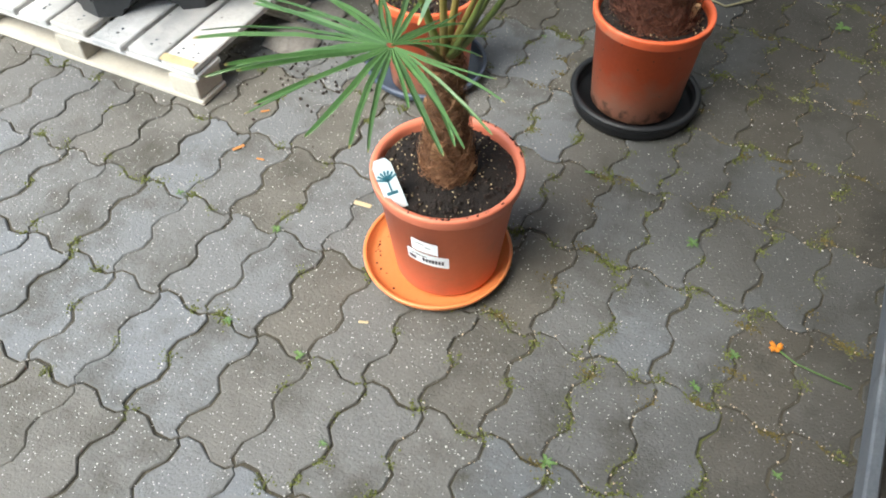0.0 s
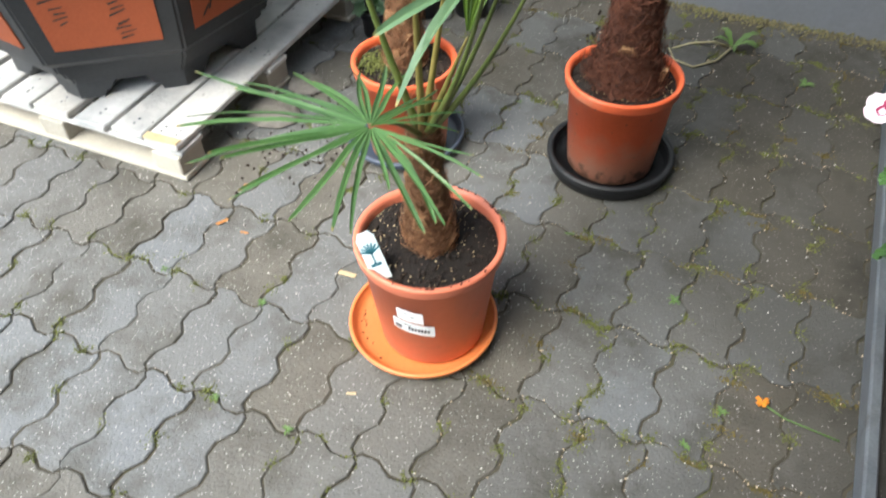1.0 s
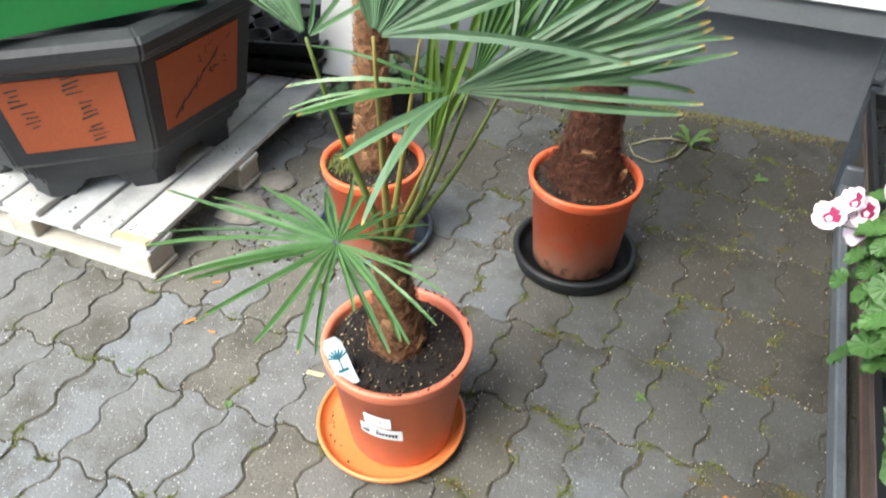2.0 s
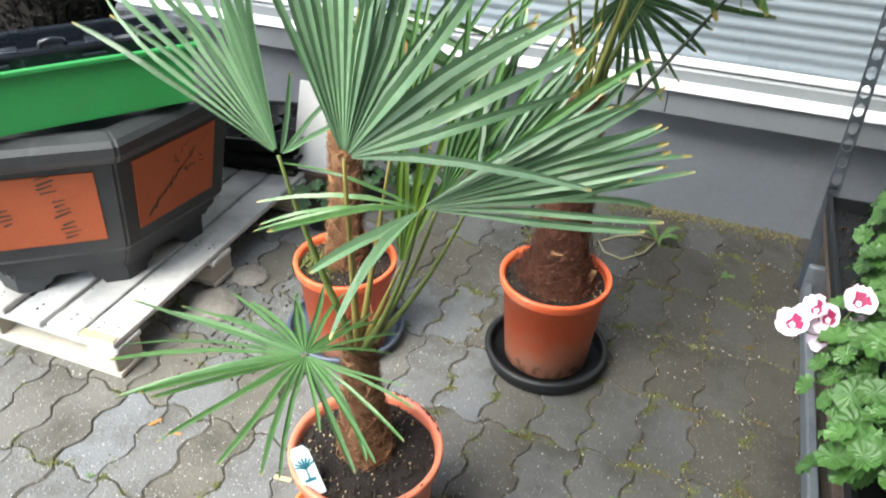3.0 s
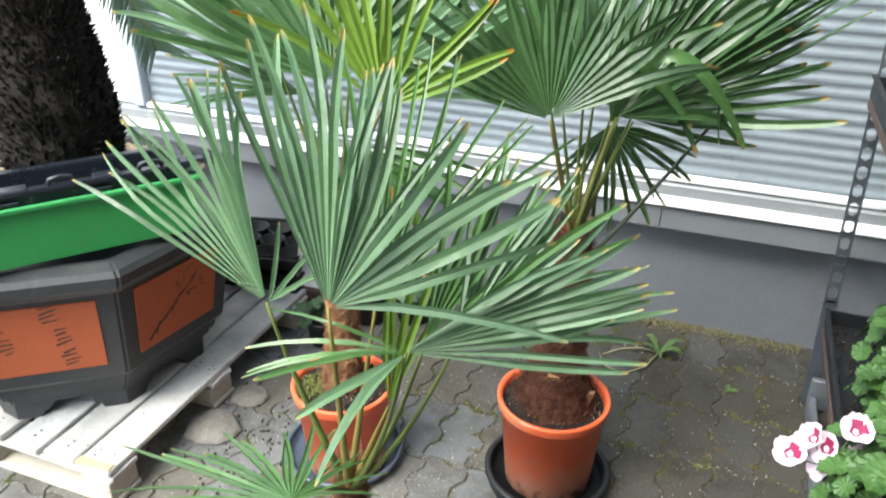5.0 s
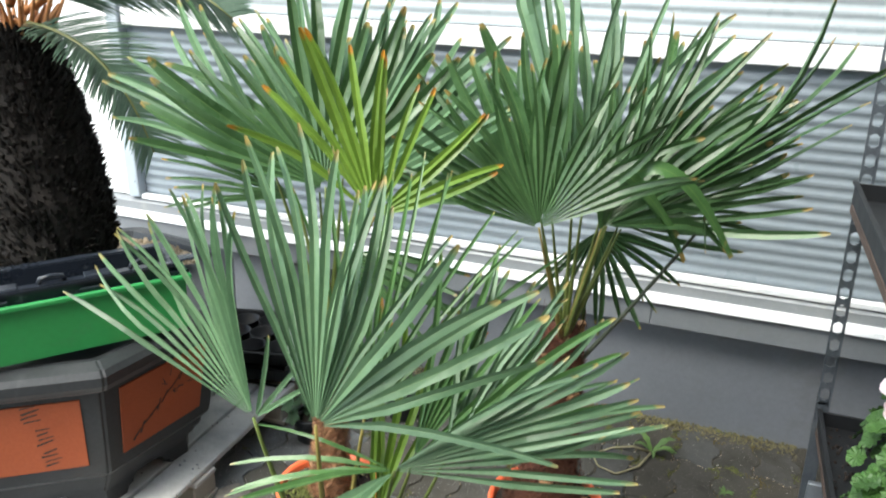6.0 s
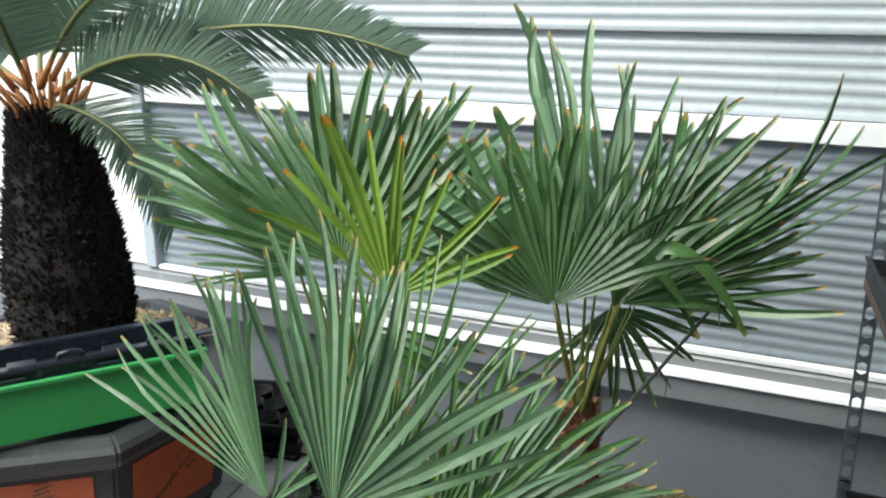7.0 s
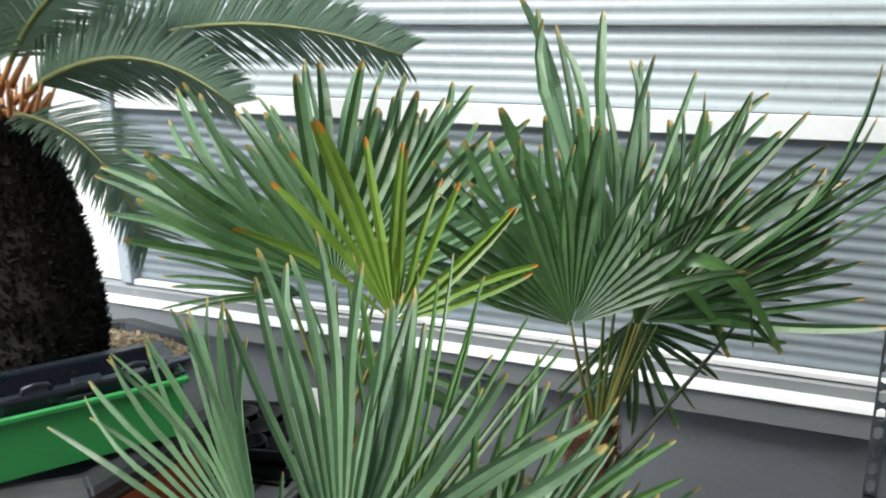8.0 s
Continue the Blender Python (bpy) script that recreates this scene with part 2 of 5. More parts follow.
def chalk(m, height, colour):
    """Lime crust and splashed dirt on the lower side of a pot, with a ragged upper edge."""
    n, l = m.node_tree.nodes, m.node_tree.links
    b = n["Principled BSDF"]
    old = b.inputs["Base Color"].links[0].from_socket
    tc = n.new("ShaderNodeTexCoord")
    sp = n.new("ShaderNodeSeparateXYZ")
    l.new(tc.outputs["Object"], sp.inputs[0])
    for scale, lo, hi, tint in ((16, height, height * 0.25, colour), (38, height * 0.24, height * 0.06, (0.10, 0.05, 0.03))):
        nz = n.new("ShaderNodeTexNoise")
        nz.inputs["Scale"].default_value, nz.inputs["Detail"].default_value = scale, 6
        l.new(tc.outputs["Object"], nz.inputs["Vector"])
        a = n.new("ShaderNodeMath")
        a.operation, a.inputs[1].default_value = "MULTIPLY_ADD", height * 1.3
        l.new(nz.outputs["Fac"], a.inputs[0])
        l.new(sp.outputs["Z"], a.inputs[2])
        r = n.new("ShaderNodeMapRange")
        r.inputs[1].default_value, r.inputs[2].default_value, r.inputs[4].default_value = lo + height * 0.6, hi + height * 0.6, 0.75
        l.new(a.outputs[0], r.inputs[0])
        x = n.new("ShaderNodeMix")
        x.data_type = "RGBA"
        x.inputs[7].default_value = (*tint, 1)
        l.new(r.outputs[0], x.inputs[0])
        l.new(old, x.inputs[6])
        old = x.outputs[2]
    l.new(old, b.inputs["Base Color"])


chalk(TERRA_DIRTY, 0.15, (0.52, 0.31, 0.22))


def damp_and_shade(m, colour):
    """Brown-green algae film on the paving, in uneven patches, with shade painted in towards the wall and the trolley.
    """
    n, l = m.node_tree.nodes, m.node_tree.links
    b = n["Principled BSDF"]
    old = b.inputs["Base Color"].links[0].from_socket
    g = n.new("ShaderNodeNewGeometry")
    sp = n.new("ShaderNodeSeparateXYZ")
    l.new(g.outputs["Position"], sp.inputs[0])
    nz = n.new("ShaderNodeTexNoise")
    nz.inputs["Scale"].default_value, nz.inputs["Detail"].default_value = 2.2, 7
    l.new(g.outputs["Position"], nz.inputs["Vector"])
    # x and y terms paint shade into the colour towards trolley and wall
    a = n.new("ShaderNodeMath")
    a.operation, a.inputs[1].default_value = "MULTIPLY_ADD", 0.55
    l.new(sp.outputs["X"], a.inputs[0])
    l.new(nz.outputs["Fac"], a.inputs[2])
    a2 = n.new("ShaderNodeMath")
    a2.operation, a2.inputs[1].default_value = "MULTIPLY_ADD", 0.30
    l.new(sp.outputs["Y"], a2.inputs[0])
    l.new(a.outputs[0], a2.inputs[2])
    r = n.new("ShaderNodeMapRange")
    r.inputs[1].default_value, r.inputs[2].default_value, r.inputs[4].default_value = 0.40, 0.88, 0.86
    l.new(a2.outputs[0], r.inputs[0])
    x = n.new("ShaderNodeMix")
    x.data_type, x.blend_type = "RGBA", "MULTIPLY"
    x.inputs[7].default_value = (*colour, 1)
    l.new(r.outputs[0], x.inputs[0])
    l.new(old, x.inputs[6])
    l.new(x.outputs[2], b.inputs["Base Color"])


damp_and_shade(PAVER, (0.33, 0.31, 0.265))
damp_and_shade(PAVER_FAR, (0.33, 0.31, 0.265))

# ---- mesh helpers ----
def mesh_ob(name, bm, material, parent=None, label="", smooth=False):
    me = bpy.data.meshes.new(name)
    bm.normal_update()
    bm.to_mesh(me)
    bm.free()
    for m in (material if isinstance(material, (list, tuple)) else [material]):
        me.materials.append(m)
    if smooth:
        me.polygons.foreach_set("use_smooth", [True] * len(me.polygons))
    ob = new(name, me)
    if parent:
        ob.parent = parent
    return tagged(ob, label)


def part(name, bm, material, parent, label="", smooth=False):
    return mesh_ob(name, bm, material, parent, label, smooth)


def thing(name, label, category, group="", kind=""):
    return tagged(new(name), label, category, group, kind)


def raw(name, verts, faces, material, parent=None, label="", smooth=False):
    me = bpy.data.meshes.new(name)
    me.from_pydata([tuple(v) for v in verts], [], faces)
    me.materials.append(material)
    if smooth:
        me.polygons.foreach_set("use_smooth", [True] * len(me.polygons))
    ob = new(name, me)
    if parent:
        ob.parent = parent
    return tagged(ob, label)


def box(size, at=(0, 0, 0), turn=(0, 0, 0), bevel=0.003, bm=None, segments=1):
    own = bm is None
    b = bmesh.new()
    bmesh.ops.create_cube(b, size=1)
    bmesh.ops.scale(b, vec=size, verts=b.verts)
    if bevel:
        bmesh.ops.bevel(b, geom=b.edges, offset=bevel, segments=segments, affect="EDGES", clamp_overlap=True)
    bmesh.ops.transform(b, matrix=pose(*at, *turn), verts=b.verts)
    if own:
        return b
    join(bm, b)
    return bm


def join(bm, other):
    me = bpy.data.meshes.new("joined")
    other.to_mesh(me)
    other.free()
    bm.from_mesh(me)
    bpy.data.meshes.remove(me)


def lathe(profile, seg=48, at=(0, 0, 0), wobble=0.0, cap=True):
    """A turned shape from (radius, height) pairs."""
    b = bmesh.new()
    rings = []
    for r, z in profile:
        ring = []
        for i in range(seg):
            a = 2 * math.pi * i / seg
            rr = r * (1 + wobble * math.sin(2 * a + 0.7))
            ring.append(b.verts.new((at[0] + rr * math.cos(a), at[1] + rr * math.sin(a), at[2] + z)))
        rings.append(ring)
    for p, q in zip(rings, rings[1:]):
        for i in range(seg):
            b.faces.new((p[i], p[(i + 1) % seg], q[(i + 1) % seg], q[i]))
    if cap and profile[0][0] > 1e-5:
        b.faces.new(rings[0][::-1])
    if cap and profile[-1][0] > 1e-5:
        b.faces.new(rings[-1])
    return b


def tube(points, radii, seg=8, bm=None, flat=1.0):
    """A tapered tube along points."""
    b = bm or bmesh.new()
    pts = [Vector(p) for p in points]
    rings = []
    side = None
    for i, p in enumerate(pts):
        d = (pts[min(i + 1, len(pts) - 1)] - pts[max(i - 1, 0)]).normalized()
        if side is None:
            side = d.orthogonal().normalized()
        side = (side - d * side.dot(d)).normalized()
        up = d.cross(side)
        r = radii[i] if isinstance(radii, (list, tuple)) else radii
        rings.append([b.verts.new(p + (side * math.cos(2 * math.pi * k / seg) + up * flat * math.sin(2 * math.pi * k / seg)) * r) for k in range(seg)])
    for p, q in zip(rings, rings[1:]):
        for k in range(seg):
            b.faces.new((p[k], p[(k + 1) % seg], q[(k + 1) % seg], q[k]))
    b.faces.new(rings[0][::-1])
    b.faces.new(rings[-1])
    return b


def bend(a, c, lift, n=8):
    """Points on a bowed line from a to c; lift is the bow's control offset."""
    a, c, lift = Vector(a), Vector(c), Vector(lift)
    mid = (a + c) / 2 + lift
    return [a * (1 - t) ** 2 + mid * 2 * t * (1 - t) + c * t * t for t in (i / (n - 1) for i in range(n))]


def prism(outline, z0, z1, bevel=0.003):
    """A slab from a plan outline (list of x, y), with a bevelled top rim."""
    c = Vector((sum(p[0] for p in outline), sum(p[1] for p in outline))) / len(outline)
    v, f = [], []
    n = len(outline)
    for z, k in ((z0, 0), (z1 - bevel, 0), (z1, 1)):
        for i in range(n):
            p = Vector(outline[i])
            if k:
                d = Vector(outline[(i + 1) % n]) - Vector(outline[i - 1])
                p = p + Vector((-d.y, d.x)).normalized() * bevel
            v.append((p.x, p.y, z))
    for r in (0, 1):
        for i in range(n):
            j = (i + 1) % n
            f.append((r * n + i, r * n + j, (r + 1) * n + j, (r + 1) * n + i))
    f.append(tuple(2 * n + i for i in range(n)))
    return v, f


# ---- setting: ground, wall ----
def sheet(name, size, z, material):
    b = bmesh.new()
    bmesh.ops.create_grid(b, x_segments=2, y_segments=2, size=size)
    bmesh.ops.translate(b, vec=(0, 0, z), verts=b.verts)
    return tagged(mesh_ob(name, b, material), kind="structure")


ground = sheet("ground", 300, -0.0050, JOINT)
tagged(ground, "dark mossy sand between the paving stones", "ground")

WALL_Y = 1.66
wall = thing("wall_north", "grey plinth wall with white corrugated metal cladding above", "wall", kind="structure")
part("plinth", box((9.0, 0.30, 0.48), (-1.5, WALL_Y + 0.15, 0.19), bevel=0.004), PLINTH, wall, "smooth grey painted plinth")
part("backing", box((9.0, 0.20, 3.2), (-1.5, WALL_Y + 0.19, 2.03), bevel=0), PLINTH, wall)


def strip(profile, x0, x1):
    """A long moulding along x with a (y, z) profile."""
    b = bmesh.new()
    e = [[b.verts.new((x, y, z)) for y, z in profile] for x in (x0, x1)]
    n = len(profile)
    for i in range(n):
        j = (i + 1) % n
        b.faces.new((e[0][i], e[0][j], e[1][j], e[1][i]))
    b.faces.new(e[0][::-1])
    b.faces.new(e[1])
    return b


def corrugated(x0, x1, z0, z1, y, pitch=0.0362, depth=0.0038):
    """Sheet with rounded ribs running along x."""
    n = int((z1 - z0) / pitch * 8)
    b = bmesh.new()
    rows = []
    for i in range(n + 1):
        z = z0 + (z1 - z0) * i / n
        w = math.sin(2 * math.pi * (z - z0) / pitch)
        w = max(-0.75, min(0.75, w * 1.5)) / 0.75
        rows.append([b.verts.new((x, y - depth * (0.5 + 0.5 * w), z)) for x in (x0, x1)])
    for p, q in zip(rows, rows[1:]):
        b.faces.new((p[0], p[1], q[1], q[0]))
    return b


for lo, hi in ((-6.0, -0.9), (-0.897, 0.095), (0.098, 3.0)):
    part("ledge", strip([(WALL_Y - 0.002, 0.375), (1.605, 0.372), (1.600, 0.377), (1.600, 0.462), (1.604, 0.468), (WALL_Y - 0.002, 0.474)], lo, hi), LEDGE, wall, "folded grey metal ledge")
part("sill", strip([(WALL_Y - 0.002, 0.476), (1.632, 0.476), (1.630, 0.512), (1.634, 0.516), (WALL_Y - 0.002, 0.532)], -6.0, 3.0), SILL, wall, "white metal window sill profile")
part("sill", strip([(1.630, 0.4745), (1.597, 0.4690), (1.590, 0.4560), (1.588, 0.4590), (1.594, 0.4725), (1.630, 0.4785)], -6.0, 3.0), EDGE_WHITE, wall, "white drip edge")
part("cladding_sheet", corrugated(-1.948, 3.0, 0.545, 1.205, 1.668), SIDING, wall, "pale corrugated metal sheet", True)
part("cladding_sheet", corrugated(-1.948, 3.0, 1.275, 1.503, 1.668), SIDING_SKYLIT, wall, "pale corrugated metal sheet", True)
part("cladding_sheet", corrugated(-1.948, 3.0, 1.508, 3.5, 1.668), SIDING_SKYLIT, wall, "pale corrugated metal sheet", True)
part("cross_rail", box((4.948, 0.03, 0.064), (0.526, 1.655, 1.240), bevel=0.003), EDGE_WHITE, wall, "flat white metal cross rail")
part("seam", box((4.948, 0.02, 0.006), (0.526, 1.661, 1.5055), bevel=0.001), SILL, wall)
part("base_rail", box((4.948, 0.030, 0.020), (0.526, 1.648, 0.536), bevel=0.003), EDGE_WHITE, wall, "white metal base rail")
part("post", box((0.056, 0.05, 3.0), (-1.978, 1.650, 2.034), bevel=0.004), ALU, wall, "grey painted metal post")
for z in (0.6, 0.9, 1.2, 1.35, 1.7):
    part("screw", box((0.008, 0.004, 0.008), (-1.962, 1.623, z), bevel=0.002), GALV, wall)
part("white_panel", box((3.9, 0.03, 3.0), (-3.957, 1.660, 2.034), bevel=0.003), WHITEWALL, wall, "plain white rendered wall panel")

# added wall, not part of the yard; it cuts light from the right
east = thing("shade_wall_east", "plain dark brown wall added beyond the trolley to block light", "wall", kind="structure")
part("face", box((0.20, 3.98, 6.0), (1.36, -0.345, 2.99), bevel=0.004), RUSTWOOD, east)
# unseen wall added as a sun blocker for the right of the yard
south = thing("shade_wall_south", "plain tall wall added out of view to shade the right side", "wall", kind="structure")
part("face", box((3.4, 0.20, 6.4), (1.35, -2.45, 3.19), bevel=0.004), RUSTWOOD, south)

# ---- palms: pots, trunks and fan leaves ----
R = Vector((0.937, 0.350, 0.0))
U = Vector((-0.141, 0.378, 0.915))
B = Vector((0.321, -0.858, 0.403))


def blade_data(ob, along, across):
    at = ob.data.attributes.new("blade", "FLOAT_VECTOR", "POINT")
    at.data.foreach_set("vector", [c for a, w in zip(along, across) for c in (a, w, 0.0)])


def blade(rng, root, d, n, length, step, material, parent, droop, fuse, fold, kink=0.0, swing=0.0, lean=0.0):
    """One pleated finger of a fan leaf: a V-folded strip that tapers to a blunt tip."""
    d, n = d.normalized(), n.normalized()
    n = (n - d * n.dot(d)).normalized()
    side = n.cross(d)
    v, f, al, ac = [], [], [], []
    wmax = length * fuse * math.tan(step / 2) * 1.01
    stations = (0.03, 0.15, 0.3, fuse, 0.5 * (fuse + 0.75), 0.75, 0.88, 0.97, 1.0)
    curl = rng.uniform(-0.16, 0.06)
    sway = rng.uniform(-0.09, 0.09)
    twist = rng.uniform(-0.6, 0.6)
    for i, s in enumerate(stations):
        r = s * length
        if s <= fuse:
            w = r * math.tan(step / 2) * 1.01
        else:
            k = (s - fuse) / (1 - fuse)
            w = wmax * (1 + 0.05 * min(1, k / 0.3) - 0.22 * k - 0.34 * max(0, k - 0.7) / 0.3)
        if i == len(stations) - 1:
            w *= 0.55
        q = max(0, s - fuse) / (1 - fuse)
        p = root + d * r + n * ((curl * q * q + lean * q) * length) + side * ((sway * q * q + swing * q) * length) - Vector((0, 0, 1)) * droop * length * s * s
        if kink and s > 0.7:
            p -= Vector((0, 0, 1)) * kink * length * (s - 0.7) / 0.3
            p -= d * kink * 0.7 * length * (s - 0.7) / 0.3
        deep = w * fold
        cs, sn = math.cos(twist * q), math.sin(twist * q)
        sd, nn = side * cs + n * sn, n * cs - side * sn
        for off, h, e in ((-1, 0.0, 0.0), (0, -deep, 1.0), (1, 0.0, 0.0)):
            v.append(p + sd * (off * w) + nn * h)
            al.append(s)
            ac.append(e)
    for i in range(len(stations) - 1):
        a = 3 * i
        f += [(a, a + 1, a + 4, a + 3), (a + 1, a + 2, a + 5, a + 4)]
    ob = raw("leaflet", v, f, material, parent)
    blade_data(ob, al, ac)
    return ob


def fan(parent, crown, hub, mid, half, length, toward=0.0, skew=0.0, n=20, leaf=None, stem=None, droop=0.05, fuse=0.45, seed=1, bow=(0, 0, 0), thick=0.0055, fold=0.75, gaps=0.06, cut=0.12, kinks=0.0, ragged=0.13, flat=None, onto=None, cup=0.22):
    """A fan frond: a petiole from the crown to the hub and n fingers spread round the middle direction.
    mid: degrees of the middle direction in the plane of R and U; toward: its lean along B; skew: turn of the fan about its middle; cup: how far its outer fingers stand forward."""
    rng = random.Random(seed)
    crown, hub = Vector(crown), Vector(hub)
    a = radians(mid)
    m = (R * math.cos(a) + U * math.sin(a)) + B * toward
    m.normalize()
    nrm = (B - m * B.dot(m)).normalized()
    if flat:
        m, nrm = Vector(flat[0]).normalized(), Vector(flat[1]).normalized()
        m = (m - nrm * m.dot(nrm)).normalized()
    nrm.rotate(Matrix.Rotation(radians(skew), 3, m))
    side = nrm.cross(m)
    pts = bend(crown, hub, bow, 9)
    frond = onto or part("frond", tube(pts, [thick * (1.35 - 0.95 * i / 8) for i in range(9)], 8, flat=0.7), stem or PETIOLE, parent, "green palm frond on a slender petiole" if seed % 2 else "", True)
    step = radians(2 * half / (n - 1))
    for i in range(n):
        if rng.random() < gaps:
            continue
        u = -1 + 2 * i / (n - 1)
        ang = radians(half) * u
        d = (m * math.cos(ang) + side * math.sin(ang) + nrm * cup * (u * u - 0.3)).normalized()
        ln = length * (1 - cut * u * u) * rng.uniform(1 - ragged, 1.03)
        blade(rng, hub, d, nrm, ln, step, leaf or LEAF, frond, droop * rng.uniform(0.8, 1.25), fuse * rng.uniform(0.72, 1.08), fold, rng.uniform(0.1, 0.35) if rng.random() < kinks else 0.0, min(step, 0.12) * rng.uniform(-0.7, 0.7), rng.uniform(-0.13, 0.13))
    return frond


def pot_mesh(r_top, r_bot, h, rim=0.026):
    """A tapered plastic pot with a stepped rim band and a thick wall."""
    w = 0.004
    return lathe([(0.0, 0.0), (r_bot - 0.006, 0.0), (r_bot, 0.006), (r_top - 0.0115, h - rim), (r_top - 0.0040, h - rim), (r_top - 0.0025, h - rim + 0.002), (r_top - 0.0008, h - 0.008), (r_top, h - 0.005), (r_top - 0.001, h - 0.001), (r_top - 0.003, h),
                  (r_top - 0.006, h), (r_top - 0.012, h - 0.003), (r_top - 0.014, h - 0.012), (r_bot - w, 0.03), (0.0, 0.03)], 56)


def saucer(r, h, material, label, at, wall=0.010, flare=0.016):
    """A round dish with a flat floor, an upright bulging wall and a rounded rim."""
    t = thing("pot_saucer", label, "saucer")
    t.location = (*at, 0.0)
    k = r - flare
    part("dish", lathe([(0, 0.002), (k - 0.006, 0.002), (k, 0.006), (r - 0.003, h * 0.55), (r - 0.001, h - 0.006), (r - wall, h - 0.006), (r - wall - 0.004, h * 0.5), (k - wall, 0.010), (0, 0.009)], 56), material, t, smooth=True)
    c, q = r - wall / 2, wall * 0.62
    part("rim", lathe([(c + q * math.cos(radians(a)), h - 0.005 + 0.8 * q * math.sin(radians(a))) for a in range(-40, 221, 26)] + [(c + q * math.cos(radians(-40)), h - 0.005 + 0.8 * q * math.sin(radians(-40)))], 56, cap=False), material, t, smooth=True)
    return t


def soil_mesh(r, z, rng, mound=0.012):
    b = bmesh.new()
    rings = []
    for k in range(9):
        rr = r * k / 8
        ring = []
        for i in range(32):
            a = 2 * math.pi * i / 32
            h = mound * (1 - (k / 8) ** 2) + 0.008 * noise.noise(Vector((rr * math.cos(a) * 25, rr * math.sin(a) * 25, z * 9)))
            ring.append(b.verts.new((rr * math.cos(a), rr * math.sin(a), z + h)))
        rings.append(ring)
    for p, q in zip(rings, rings[1:]):
        for i in range(32):
            b.faces.new((p[i], p[(i + 1) % 32], q[(i + 1) % 32], q[i]))
    return b


def lumps(count, rng, place, size, bm=None):
    """Many small irregular lumps; place(rng) gives their spots."""
    v, f = [], []
    for _ in range(count):
        p = Vector(place(rng))
        s = rng.uniform(*size)
        k = len(v)
        e = Euler([rng.uniform(0, 6.3) for _ in range(3)]).to_matrix()
        for c in ((1, 0, 0), (-1, 0, 0), (0, 1, 0), (0, -1, 0), (0, 0, 1), (0, 0, -1)):
            v.append(p + e @ Vector(c) * s * rng.uniform(0.6, 1.2))
        for a in ((0, 2, 4), (2, 1, 4), (1, 3, 4), (3, 0, 4), (2, 0, 5), (1, 2, 5), (3, 1, 5), (0, 3, 5)):
            f.append(tuple(k + i for i in a))
    return v, f


def trunk_mesh(path, radii, seg=20, rough=0.2, seed=3):
    """A trunk of uneven girth, finely ringed so that old leaf bases and matted fibre swell it."""
    steps = 7 * (len(path) - 1)
    b = bmesh.new()
    rings = []
    for i in range(steps + 1):
        t = min(i / 7, len(path) - 1 - 1e-6)
        k0 = int(t)
        p = Vector(path[k0]).lerp(Vector(path[k0 + 1]), t - k0)
        rad = radii[k0] + (radii[k0 + 1] - radii[k0]) * (t - k0)
        ring = []
        for k in range(seg):
            a = 2 * math.pi * k / seg
            d = Vector((math.cos(a), math.sin(a), 0))
            q = 1 + rough * noise.noise(Vector((d.x * 2.5, d.y * 2.5, p.z * 14 + seed))) + 0.6 * rough * noise.noise(Vector((d.x * 6, d.y * 6, p.z * 55 + seed)))
            ring.append(b.verts.new(p + d * rad * q))
        rings.append(ring)
    for p, q in zip(rings, rings[1:]):
        for k in range(seg):
            b.faces.new((p[k], p[(k + 1) % seg], q[(k + 1) % seg], q[k]))
    b.faces.new(rings[-1])
    return b


def fibres(path, radii, count, rng, length=(0.025, 0.085), width=0.0011, lift=0.016):
    """Loose hairs lying crosswise and downwards round a trunk."""
    v, f = [], []
    n = len(path) - 1
    for _ in range(count):
        t = rng.random() ** 1.2 * n
        i = min(int(t), n - 1)
        c = Vector(path[i]).lerp(Vector(path[i + 1]), t - i)
        r = radii[i] + (radii[i + 1] - radii[i]) * (t - i)
        a, da, dz = rng.uniform(0, 6.283), rng.uniform(-0.9, 0.9), rng.uniform(-1.3, 1.1)
        ln = rng.uniform(*length)
        out0, out1 = rng.uniform(0.0, 0.10) * r, rng.uniform(0.0, lift)
        pts = []
        for k in range(4):
            s = k / 3
            aa = a + da * ln / max(r, 0.02) * s
            rr = r + out0 + out1 * math.sin(s * 2.2)
            pts.append(c + Vector((rr * math.cos(aa), rr * math.sin(aa), dz * ln * s)))
        k0 = len(v)
        up = Vector((rng.uniform(-1, 1), rng.uniform(-1, 1), 1.0)).normalized() * width
        for k, p in enumerate(pts):
            w = up * (1 - 0.6 * k / 3)
            v += [p - w, p + w]
        for k in range(3):
            e = k0 + 2 * k
            f.append((e, e + 1, e + 3, e + 2))
    return v, f


